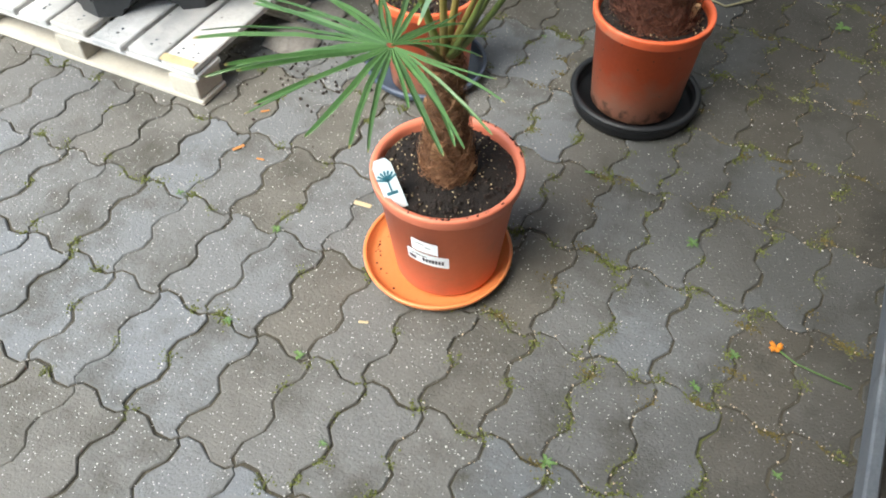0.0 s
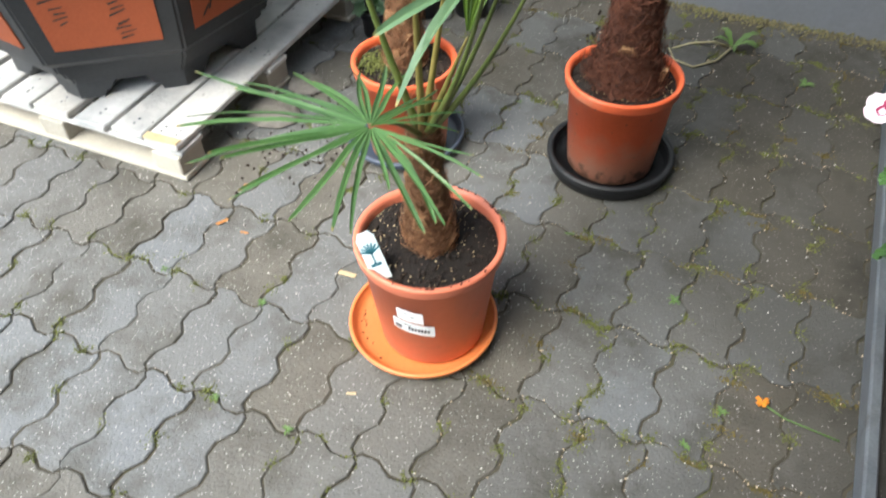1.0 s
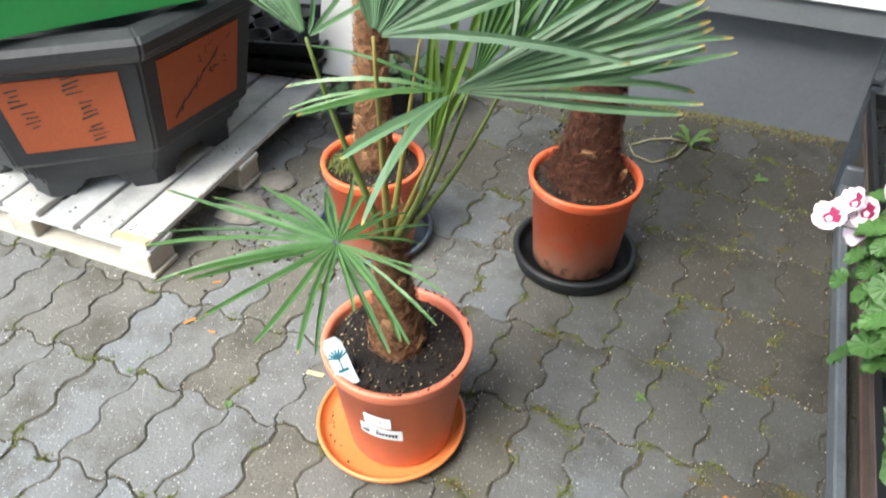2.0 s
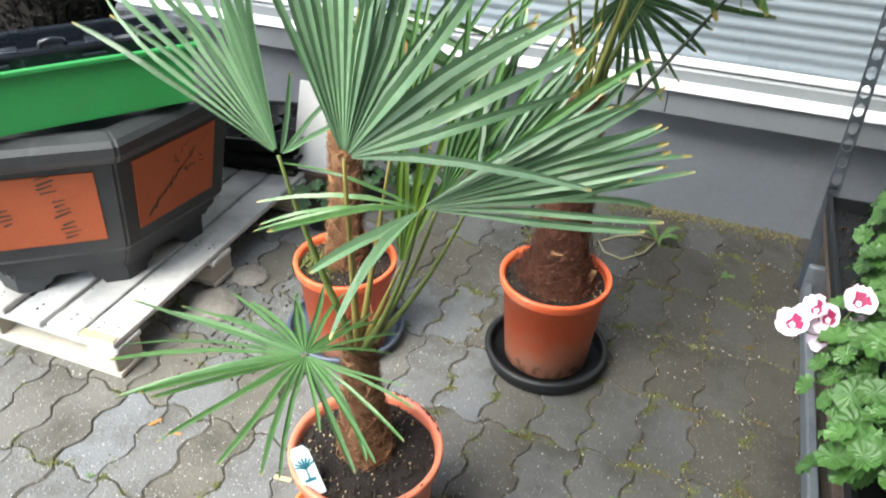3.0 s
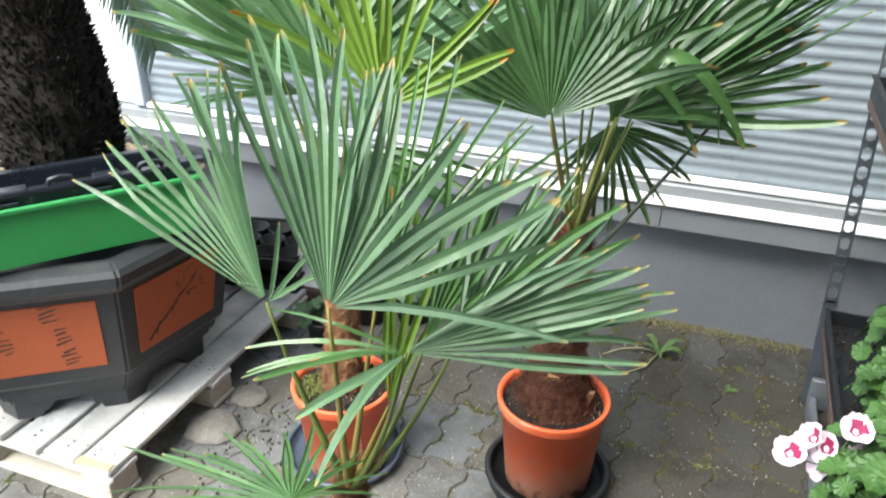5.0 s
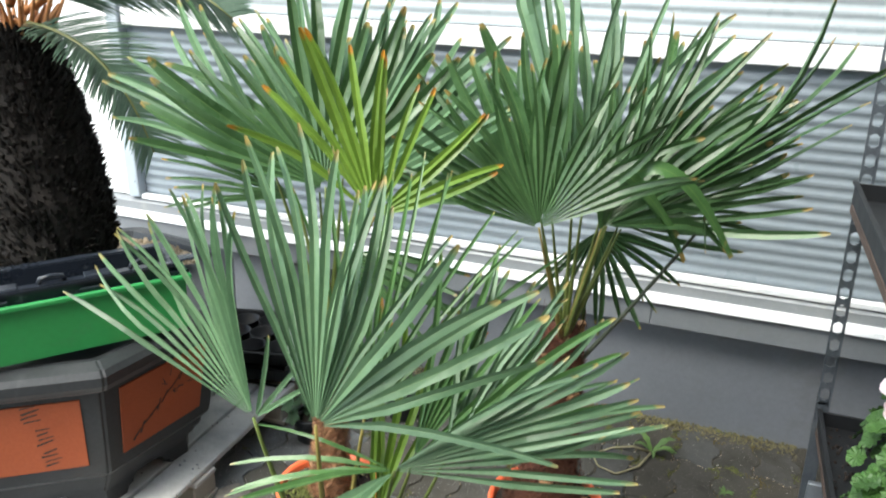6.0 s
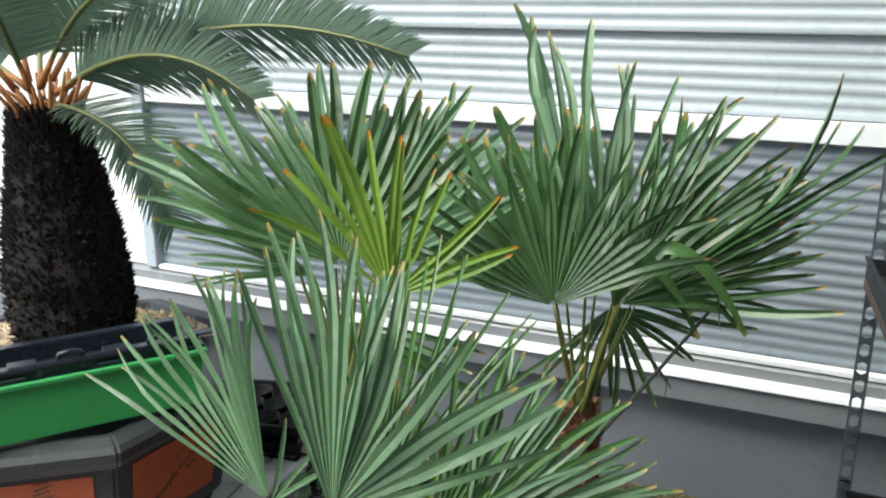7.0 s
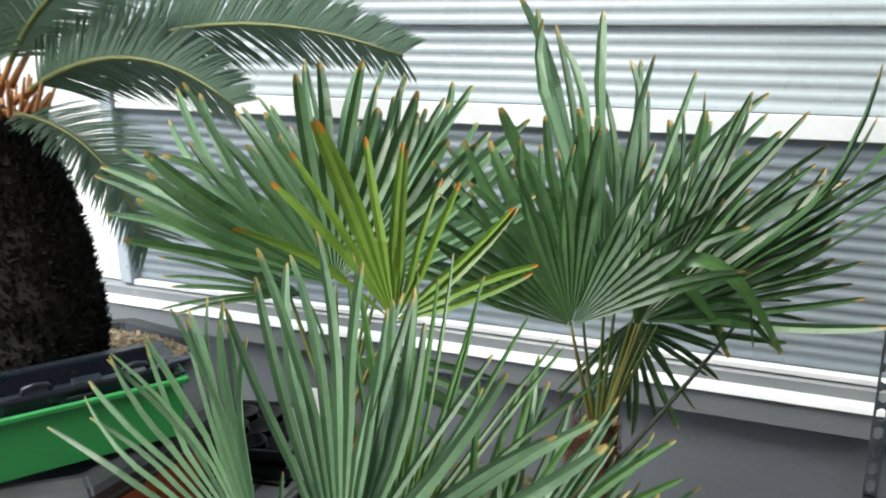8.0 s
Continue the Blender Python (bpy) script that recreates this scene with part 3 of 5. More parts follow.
def boots(parent, path, radii, count, rng, size=(0.018, 0.05)):
    """Cut leaf bases standing off the trunk, each a wedge."""
    n = len(path) - 1
    for j in range(count):
        t = (j + 0.5) / count * n
        i = min(int(t), n - 1)
        c = Vector(path[i]).lerp(Vector(path[i + 1]), t - i)
        r = radii[i] + (radii[i + 1] - radii[i]) * (t - i)
        a = j * 2.4
        d = Vector((math.cos(a), math.sin(a), 0))
        sd = Vector((-d.y, d.x, 0))
        w, h = rng.uniform(*size) * 0.55, rng.uniform(*size)
        b = bmesh.new()
        base = c + d * (r - 0.004)
        lo = [b.verts.new(base + sd * w * s - Vector((0, 0, h * 0.4))) for s in (-1, 1)]
        md = [b.verts.new(base + d * 0.008 + sd * w * s * 0.9 + Vector((0, 0, h * 0.2))) for s in (-1, 1)]
        tp = [b.verts.new(base + d * 0.017 + sd * w * s * 0.45 + Vector((0, 0, h))) for s in (-1, 1)]
        bk = [b.verts.new(base + sd * w * s * 0.6 + Vector((0, 0, h * 0.9))) for s in (-1, 1)]
        for q in ((lo[0], lo[1], md[1], md[0]), (md[0], md[1], tp[1], tp[0]), (tp[0], tp[1], bk[1], bk[0]), (lo[0], md[0], tp[0], bk[0]), (lo[1], bk[1], tp[1], md[1])):
            b.faces.new(q)
        part("leaf_base", b, BOOT, parent)


def potted_palm(label, at, r_top, r_bot, h, base, pot_material, pot_label, trunk_path, trunk_radii, fibre, count, seed, nboots):
    rng = random.Random(seed)
    t = thing("potted_palm", label, "palm", "palms in orange pots")
    pot = part("pot", pot_mesh(r_top, r_bot, h), pot_material, t, pot_label, True)
    pot.location = (*at, base)
    rs, zs = r_top - 0.016, base + h - 0.022
    s = part("soil", soil_mesh(rs, zs, rng), SOIL, t, "dark crumbly potting soil", True)
    s.location = (*at, 0)

    def spot(g):
        a, q = g.uniform(0, 6.283), math.sqrt(g.random())
        return at[0] + rs * 0.98 * q * math.cos(a), at[1] + rs * 0.98 * q * math.sin(a), zs + 0.012 * (1 - q * q) + 0.0045

    v, f = lumps(420, rng, spot, (0.0015, 0.006))
    tagged(raw("soil_crumb", v, f, CRUMB, t), kind="stuff")
    v, f = lumps(150, rng, spot, (0.0011, 0.0028))
    tagged(raw("bark_crumb", v, f, CHIP, t, "pale bark and perlite bits"), kind="stuff")
    tr = part("trunk", trunk_mesh(trunk_path, trunk_radii, seed=seed), fibre, t, "trunk wrapped in brown hairy fibre", True)
    v, f = fibres(trunk_path, trunk_radii, count, rng)
    tagged(raw("fibre", v, f, fibre, tr, "shaggy brown fibre"), kind="stuff")
    boots(tr, trunk_path, trunk_radii, nboots, rng)
    return t, pot


P1, P2, P3 = (-0.231, 0.091), (-0.540, 0.617), (-0.037, 0.760)

# front palm
path1 = [(P1[0], P1[1], 0.245), (P1[0] - 0.002, P1[1] + 0.002, 0.29), (P1[0] - 0.004, P1[1] + 0.004, 0.34), (P1[0] - 0.006, P1[1] + 0.006, 0.40), (P1[0] - 0.008, P1[1] + 0.008, 0.46), (P1[0] - 0.01, P1[1] + 0.01, 0.52)]
rad1 = [0.041, 0.036, 0.029, 0.024, 0.020, 0.017]
palm1, pot1 = potted_palm("young fan palm in a clean orange plastic pot", P1, 0.143, 0.106, 0.264, 0.013, TERRA, "orange plastic pot with paper stickers", path1, rad1, FIBRE, 4600, 11, 9)
saucer(0.1545, 0.034, SAUCER_OR, "bright orange plastic saucer under the front pot", (-0.252, 0.089), 0.007, 0.020)
C1 = (-0.236, 0.088, 0.50)
fan(palm1, C1, (-0.23, -0.082, 0.643), 0, 152, 0.258, n=33, leaf=LEAF, droop=0.035, fuse=0.245, seed=101, bow=(0, 0.0, 0.03), thick=0.0042, fold=0.6, gaps=0.0, cut=0.36, flat=((-0.88, -0.46, 0.0), (0.06, 0.22, 1.0)), cup=0.0)
fB = fan(palm1, C1, (-0.304, 0.014, 0.893), 117, 26, 0.35, 0.05, -20, 18, LEAF_BLUE, None, 0.02, 0.56, 102, (-0.02, 0, 0.02), gaps=0.0, cup=0.30, fold=1.0)
fan(palm1, C1, (-0.302, 0.016, 0.893), 52, 24, 0.14, -0.2, -20, 3, LEAF_BLUE, None, 0.02, 0.16, 112, (-0.02, 0, 0.02), onto=fB)
fC = fan(palm1, C1, (-0.192, -0.012, 0.925), 96, 16, 0.395, 0.02, 8, 9, LEAF_BLUE, PETIOLE_Y, 0.02, 0.52, 103, gaps=0.0)
fan(palm1, C1, (-0.191, -0.012, 0.925), 68, 13, 0.34, 0.05, 8, 6, LEAF_BLUE, PETIOLE_Y, 0.02, 0.45, 123, gaps=0.0, onto=fC)
fan(palm1, C1, (-0.190, -0.012, 0.925), 30, 23, 0.345, 0.18, 8, 6, LEAF_BLUE, PETIOLE_Y, 0.05, 0.36, 113, gaps=0.0, onto=fC, fold=0.35)
fD = fan(palm1, C1, (-0.11, 0.047, 0.838), 172, 16, 0.235, 0.15, 55, 5, LEAF, None, 0.10, 0.35, 104, (0.02, 0, -0.03))
fan(palm1, C1, (-0.11, 0.047, 0.836), 215, 8, 0.20, 0.15, 35, 2, LEAF_BLUE, None, 0.30, 0.45, 114, (0.02, 0, -0.03), gaps=0.0, onto=fD)
fE = fan(palm1, C1, (-0.06, 0.106, 0.828), 30, 28, 0.36, -0.40, -8, 17, LEAF_BLUE, None, 0.05, 0.52, 105, (0.02, 0, -0.03), gaps=0.0)
fan(palm1, C1, (-0.06, 0.106, 0.828), 65, 18, 0.33, -0.45, 10, 7, LEAF_BLUE, None, 0.03, 0.35, 115, (0.02, 0, -0.03), onto=fE)
fan(palm1, C1, (-0.18, 0.10, 0.87), 78, 30, 0.41, -0.1, 10, 14, LEAF, PETIOLE_Y, 0.0, 0.26, 106, (0, 0, 0), gaps=0.0)
fan(palm1, C1, (-0.115, 0.05, 0.835), 18, 20, 0.36, 0.0, 12, 11, LEAF_BLUE, None, 0.04, 0.55, 107, (0.02, 0, -0.03), gaps=0.0, onto=fD)
fan(palm1, C1, (-0.16, 0.09, 0.70), 80, 14, 0.36, 0.0, 0, 5, LEAF_YOUNG, PETIOLE_Y, 0.0, 0.3, 108, (0, 0, 0), gaps=0.0)

fan(palm1, C1, (-0.10, 0.09, 0.83), 50, 30, 0.35, -0.2, -6, 12, LEAF, None, 0.04, 0.40, 110, (0.02, 0, -0.02), gaps=0.05)

rgc = random.Random(31)


def saucer_spot(g):
    a, q = g.uniform(2.3, 4.6), g.uniform(0.112, 0.132)
    return -0.252 + q * math.cos(a), 0.089 + q * math.sin(a), 0.0115


def rim_spot(g):
    a = g.choice((g.uniform(-1.9, -0.3), g.uniform(0.6, 1.6)))
    return P1[0] + 0.138 * math.cos(a), P1[1] + 0.138 * math.sin(a), 0.278


v, f = lumps(26, rgc, saucer_spot, (0.001, 0.0035))
tagged(raw("soil_spill", v, f, CRUMB), "dark soil crumbs in the orange saucer", "soil", kind="stuff")
v, f = lumps(46, rgc, rim_spot, (0.001, 0.0035))
tagged(raw("soil_crumb", v, f, CRUMB, palm1, "soil crumbs on the pot rim"), kind="stuff")

# back palm
path2 = [(P2[0], P2[1], 0.245), (P2[0] + 0.004, P2[1], 0.32), (P2[0] + 0.010, P2[1] - 0.004, 0.42), (P2[0] + 0.016, P2[1] - 0.008, 0.52), (P2[0] + 0.022, P2[1] - 0.012, 0.64), (P2[0] + 0.028, P2[1] - 0.016, 0.72)]
rad2 = [0.046, 0.036, 0.030, 0.028, 0.026, 0.022]
palm2, pot2 = potted_palm("fan palm with yellowing fronds in an orange pot", P2, 0.129, 0.098, 0.262, 0.012, TERRA_DIRTY, "orange plastic pot with faded sides", path2, rad2, FIBRE, 4200, 12, 24)
saucer(0.158, 0.036, BLUEPL, "slate blue plastic saucer under the back pot", (-0.567, 0.652))
v, f = lumps(420, random.Random(61), lambda g: (P2[0] - 0.050 + g.gauss(0, 0.026), P2[1] - 0.035 + g.gauss(0, 0.026), 0.268 + g.uniform(-0.004, 0.004)), (0.0015, 0.005))
tagged(raw("moss", v, f, MOSS, palm2, "green moss on the soil"), kind="stuff")
C2 = (-0.522, 0.612, 0.70)
fY = fan(palm2, C2, (-0.298, 0.387, 1.065), 112, 26, 0.34, 0.30, 0, 9, LEAF_YOUNG, PETIOLE_Y, 0.03, 0.45, 201, (0, 0, 0.02))
fan(palm2, C2, (-0.298, 0.387, 1.065), 52, 34, 0.27, 0.35, 0, 9, LEAF_YOUNG, PETIOLE_Y, 0.03, 0.35, 211, (0, 0, 0.02), onto=fY)
fan(palm2, C2, (-0.478, 0.614, 1.053), 92, 34, 0.46, -0.05, 0, 16, LEAF_BLUE, None, 0.0, 0.48, 202)
fan(palm2, C2, (-0.609, 0.565, 1.063), 132, 24, 0.45, 0.0, -15, 9, LEAF_BLUE, None, 0.05, 0.42, 203)
fan(palm2, C2, (-0.45, 0.66, 1.02), 55, 30, 0.46, -0.1, 10, 10, LEAF_BLUE, None, 0.04, 0.45, 204)
fan(palm2, C2, (-0.43, 0.52, 0.93), 335, 40, 0.26, 0.05, 20, 8, LEAF_DEEP, None, 0.20, 0.4, 205, gaps=0.2)
fan(palm2, C2, (-0.58, 0.60, 1.00), 160, 22, 0.29, 0.1, 10, 9, LEAF_DEEP, None, 0.10, 0.4, 206)
fan(palm2, C2, (-0.56, 0.66, 1.0), 118, 34, 0.36, 0.0, 0, 11, LEAF_BLUE, None, 0.02, 0.5, 207)

fan(palm2, C2, (-0.50, 0.58, 1.04), 106, 62, 0.44, 0.05, 12, 18, LEAF_DEEP, None, 0.02, 0.55, 208, gaps=0.03)
fan(palm2, C2, (-0.44, 0.60, 1.03), 72, 50, 0.45, -0.1, -15, 15, LEAF_BLUE, None, 0.03, 0.50, 209, gaps=0.05)

# big palm
path3 = [(P3[0], P3[1], 0.245), (P3[0] + 0.002, P3[1], 0.30), (P3[0] + 0.004, P3[1], 0.38), (P3[0] + 0.004, P3[1] + 0.002, 0.48), (P3[0] + 0.004, P3[1] + 0.004, 0.58), (P3[0] + 0.004, P3[1] + 0.006, 0.66), (P3[0] + 0.004, P3[1] + 0.008, 0.73)]
rad3 = [0.090, 0.070, 0.050, 0.046, 0.045, 0.042, 0.034]
palm3, pot3 = potted_palm("large fan palm with shaggy trunk in an orange pot", P3, 0.138, 0.108, 0.258, 0.014, TERRA_DIRTY, "weathered orange plastic pot, chalky low down", path3, rad3, FIBRE_DARK, 7000, 13, 9)
saucer(0.1595, 0.046, BLACKPL, "black plastic saucer under the big palm", (-0.038, 0.761), 0.014, 0.008)
C3 = (-0.025, 0.745, 0.70)
fan(palm3, C3, (-0.062, 0.600, 1.010), 92, 66, 0.35, 0.42, 0, 25, LEAF_DEEP, PETIOLE_Y, 0.03, 0.52, 301, gaps=0.03, cup=0.35)
fan(palm3, C3, (0.045, 0.709, 0.995), 46, 30, 0.49, 0.08, 10, 18, LEAF_DEEP, PETIOLE_Y, 0.03, 0.5, 302)
fan(palm3, C3, (-0.020, 0.692, 1.051), 99, 8, 0.57, -0.05, 0, 6, LEAF_BLUE, None, 0.0, 0.68, 303, gaps=0.0)
fan(palm3, C3, (0.0, 0.70, 1.040), 68, 22, 0.50, -0.05, 0, 11, LEAF_BLUE, None, 0.0, 0.52, 313)
fan(palm3, C3, (0.075, 0.707, 0.992), 34, 14, 0.60, 0.25, 72, 8, LEAF_DEEP, None, 0.0, 0.55, 304, gaps=0.0)
fan(palm3, C3, (0.013, 0.843, 0.935), 285, 70, 0.22, -0.2, 0, 16, LEAF_DEEP, None, 0.10, 0.35, 305)
fan(palm3, C3, (0.06, 0.80, 0.97), 8, 20, 0.33, -0.1, 30, 7, LEAF_DEEP, None, 0.05, 0.40, 306, gaps=0.15)
fan(palm3, C3, (0.05, 0.66, 1.01), 12, 18, 0.30, 0.3, -10, 4, LEAF_DEEP, None, 0.10, 0.4, 316, kinks=1.0)
fan(palm3, C3, (0.05, 0.69, 1.0), 24, 24, 0.43, 0.15, 15, 10, LEAF_DEEP, None, 0.03, 0.5, 308)
fan(palm3, C3, (-0.10, 0.76, 0.99), 140, 34, 0.40, 0.0, 0, 11, LEAF_BLUE, None, 0.04, 0.45, 307)
fan(palm3, C3, (0.03, 0.74, 1.00), 78, 56, 0.46, -0.15, -14, 17, LEAF_DEEP, None, 0.03, 0.50, 318, gaps=0.05)
fan(palm3, C3, (-0.06, 0.70, 1.00), 122, 40, 0.42, 0.05, -18, 13, LEAF_DEEP, None, 0.05, 0.52, 319, gaps=0.05)
part("dry_petiole", tube(bend((0.001, 0.765, 0.641), (0.221, 0.860, 0.969), (0.004, 0, -0.006), 8), [0.0055, 0.005, 0.0045, 0.0045, 0.004, 0.004, 0.0035, 0.003]), PETIOLE_DARK, palm3, "dark grey-green leaf stalk", True)


def folded_leaflet(root, knee, tip, width, material, parent):
    """A long leaflet that rises, bends over at the knee and hangs down, with a shallow fold along its middle."""
    root, knee, tip = Vector(root), Vector(knee), Vector(tip)
    v, f, al, ac = [], [], [], []
    n = 13
    pts = bend(root, tip, (knee - (root + tip) / 2) * 2, n)
    for i, p in enumerate(pts):
        q = i / (n - 1)
        d = pts[min(i + 1, n - 1)] - pts[max(i - 1, 0)]
        side = d.cross(B).normalized()
        nn = side.cross(d).normalized()
        w = width * (0.35 + 0.65 * min(1, q / 0.3)) * (1 - 0.62 * max(0, q - 0.72) / 0.28)
        for off, h, e in ((-1, 0.0, 0.0), (0, -0.35 * w, 1.0), (1, 0.0, 0.0)):
            v.append(p + side * off * w + nn * h)
            al.append(q)
            ac.append(e)
    for i in range(n - 1):
        a = 3 * i
        f += [(a, a + 1, a + 4, a + 3), (a + 1, a + 2, a + 5, a + 4)]
    blade_data(raw("leaflet", v, f, material, parent, "long leaflet bent over and hanging down", True), al, ac)


bent = fan(palm3, C3, (0.039, 0.704, 0.990), 62, 30, 0.36, 0.10, 6, 11, LEAF_DEEP, PETIOLE_Y, 0.03, 0.55, 320, thick=0.0065)
folded_leaflet((0.039, 0.700, 0.990), (0.062, 0.640, 1.128), (0.183, 0.690, 0.998), 0.0125, LEAF, bent)
folded_leaflet((0.040, 0.702, 0.990), (0.140, 0.650, 1.136), (0.283, 0.720, 0.960), 0.0125, LEAF, bent)
folded_leaflet((0.040, 0.702, 0.990), (0.100, 0.660, 1.090), (0.200, 0.720, 0.940), 0.0105, LEAF_DEEP, bent)

# ---- labels on the front pot ----
def on_pot(ang, z, u):
    """A spot on the front pot's side; ang in degrees round it, u metres along the round."""
    r = 0.106 + (0.1315 - 0.106) * z / 0.238 + 0.0012
    a = radians(ang) + u / r
    return (r * math.cos(a), r * math.sin(a), z)


def sticker(name, ang, z0, z1, w, slope, material, parent, label="", lift=0.0):
    b = bmesh.new()
    cols = []
    for i in range(9):
        u = w * (i / 8 - 0.5)
        c = []
        for z in (z0, z1):
            p = Vector(on_pot(ang, z + slope * u, u))
            p += Vector((p.x, p.y, 0)).normalized() * lift
            c.append(b.verts.new(p))
        cols.append(c)
    for p, q in zip(cols, cols[1:]):
        b.faces.new((p[0], q[0], q[1], p[1]))
    return part(name, b, material, parent, label)


s1 = sticker("sticker", 276, 0.150, 0.185, 0.052, -0.12, PAPER, pot1, "small white paper sticker")
s2 = sticker("sticker", 278, 0.112, 0.146, 0.082, -0.14, PAPER, pot1, "white barcode sticker with a number")
for i, (u, w) in enumerate(((-0.010, 0.020), (0.006, 0.010))):
    sticker("print_line", 276 + u / 0.12 * 57, 0.176 - 0.009 * i, 0.178 - 0.009 * i, w, -0.12, PRINT, s1, lift=0.0006)
sticker("print_line", 270, 0.138, 0.1405, 0.030, -0.14, PRINT, s2, lift=0.0006)
sticker("print_line", 264, 0.123, 0.133, 0.014, -0.14, PRINT, s2, lift=0.0006)
for i in range(7):
    sticker("print_line", 274.5 + i * 2.9, 0.122 - 0.0006 * i, 0.133 - 0.0006 * i, 0.0042, -0.14, PRINT, s2, lift=0.0006)

tag = thing("plant_tag", "white and pale blue plant label stuck in the soil", "plant label")
tb = bmesh.new()
to = [(-0.017, 0.0), (0.017, 0.0), (0.017, 0.085), (0.010, 0.097), (-0.010, 0.097), (-0.017, 0.085)]
lo, hi = [tb.verts.new((x, -0.0008, z)) for x, z in to], [tb.verts.new((x, 0.0008, z)) for x, z in to]
tb.faces.new(lo), tb.faces.new(hi[::-1])
for i in range(6):
    tb.faces.new((lo[i], hi[i], hi[(i + 1) % 6], lo[(i + 1) % 6]))
card = part("card", tb, TAGBLUE, tag)
pb = bmesh.new()
for k in range(7):
    a = radians(25 + k * 22)
    box((0.020, 0.0004, 0.0035), (0.010 * math.cos(a), -0.0013, 0.055 + 0.010 * math.sin(a)), (0, -math.degrees(a), 0), 0, pb)
box((0.003, 0.0004, 0.022), (0, -0.0013, 0.044), (0, 0, 0), 0, pb)
box((0.020, 0.0004, 0.006), (0, -0.0013, 0.032), (0, 0, 0), 0, pb)
part("palm_picture", pb, TAGINK, tag, "printed dark teal palm picture")
bb = box((0.030, 0.0004, 0.016), (0, -0.0012, 0.009), (0, 0, 0), 0)
part("white_field", bb, PAPER, tag)
tz = Vector((-0.40, 0.16, 0.75)).normalized()
tn_ = (Vector((0.30, -0.70, 0.55)) - tz * tz.dot(Vector((0.30, -0.70, 0.55)))).normalized()
ty = -tn_
tx = ty.cross(tz)
tag.matrix_basis = Matrix.Translation((-0.268, -0.028, 0.256)) @ Matrix((tx, ty, tz)).transposed().to_4x4()

# ---- pallet ----
pallet = thing("wooden_pallet", "weathered pale wooden pallet lying on the paving", "pallet")
PX, PY = -1.003, 0.270
deck = [(0.0, 0.105), (0.112, 0.10), (0.225, 0.10), (0.345, 0.12), (0.475, 0.10), (0.59, 0.10), (0.71, 0.10)]
rngp = random.Random(5)
for off, w in deck:
    b = box((w - 0.003, 1.00, 0.018), (PX - off - w / 2, PY + 0.50 + rngp.uniform(-0.006, 0.006), 0.100 + rngp.uniform(-0.001, 0.002)), (0, 0, rngp.uniform(-0.3, 0.3)), 0.003)
    part("deck_board", b, WOOD, pallet)
for y in (0.05, 0.45, 0.90):
    part("cross_board", box((0.82, 0.09, 0.016), (PX - 0.405, PY + y, 0.082), bevel=0.003), WOOD, pallet)
for y in (0.045, 0.45, 0.90):
    part("bottom_board", box((0.82, 0.095, 0.016), (PX - 0.405, PY + y, 0.009), bevel=0.003), WOOD_END, pallet)
    for x in (0.045, 0.42, 0.77):
        part("block", box((0.085, 0.095, 0.056), (PX - x, PY + y, 0.0455), bevel=0.003), WOOD_END, pallet)

part("split_edge", box((0.098, 0.026, 0.005), (PX - 0.052, PY + 0.013, 0.1125), (0, 1.5, 4), 0.0015), CHIP, pallet, "fresh tan split along a board end")
for x in (0.03, 0.075, 0.16, 0.27, 0.40, 0.52, 0.64, 0.76):
    for y in (0.04, 0.06, 0.44, 0.46):
        part("nail", lathe([(0, 0.0), (0.0042, 0.0), (0.0036, 0.0012), (0, 0.0016)], 8, (PX - x, PY + y, 0.1095)), STEELDARK, pallet)

# ---- eight-sided ceramic bowl ----
BC, BA = (-1.446, 0.687), -31.2
bowl = thing("octagonal_bowl", "large dark eight-sided ceramic planter with red painted panels", "planter")
bowl.matrix_basis = pose(*BC, 0.110, 0, 0, BA)


def ring8(b, r, z):
    return [b.verts.new((r * math.cos(radians(45 * i)), r * math.sin(radians(45 * i)), z)) for i in range(8)]


hb = bmesh.new()
prof = [(0.33, 0.045), (0.362, 0.048), (0.366, 0.072), (0.384, 0.077), (0.389, 0.100), (0.406, 0.105), (0.411, 0.128), (0.420, 0.133), (0.436, 0.150), (0.4885, 0.412), (0.506, 0.418), (0.526, 0.430), (0.541, 0.450), (0.544, 0.474), (0.534, 0.488), (0.500, 0.498), (0.478, 0.494), (0.466, 0.470), (0.10, 0.466)]
rings = [ring8(hb, r, z) for r, z in prof]
for p, q in zip(rings, rings[1:]):
    for i in range(8):
        hb.faces.new((p[i], p[(i + 1) % 8], q[(i + 1) % 8], q[i]))
hb.faces.new(rings[0][::-1]), hb.faces.new(rings[-1])
bmesh.ops.bevel(hb, geom=[e for e in hb.edges if abs(e.verts[0].co.z - e.verts[1].co.z) > 0.004], offset=0.006, segments=2, affect="EDGES", clamp_overlap=True)
part("body", hb, BOWL, bowl)


def face_point(i, u, z, lift=0.0):
    """A spot on side i of the bowl: u in -1..1 along it, z above its base."""
    r = 0.436 + 0.0525 * (z - 0.150) / 0.262
    a0, a1 = radians(45 * i), radians(45 * (i + 1))
    p = Vector((r * math.cos(a0), r * math.sin(a0), z)).lerp(Vector((r * math.cos(a1), r * math.sin(a1), z)), 0.5 + 0.5 * u)
    am = (a0 + a1) / 2
    return p + Vector((math.cos(am), math.sin(am), -0.2)).normalized() * lift


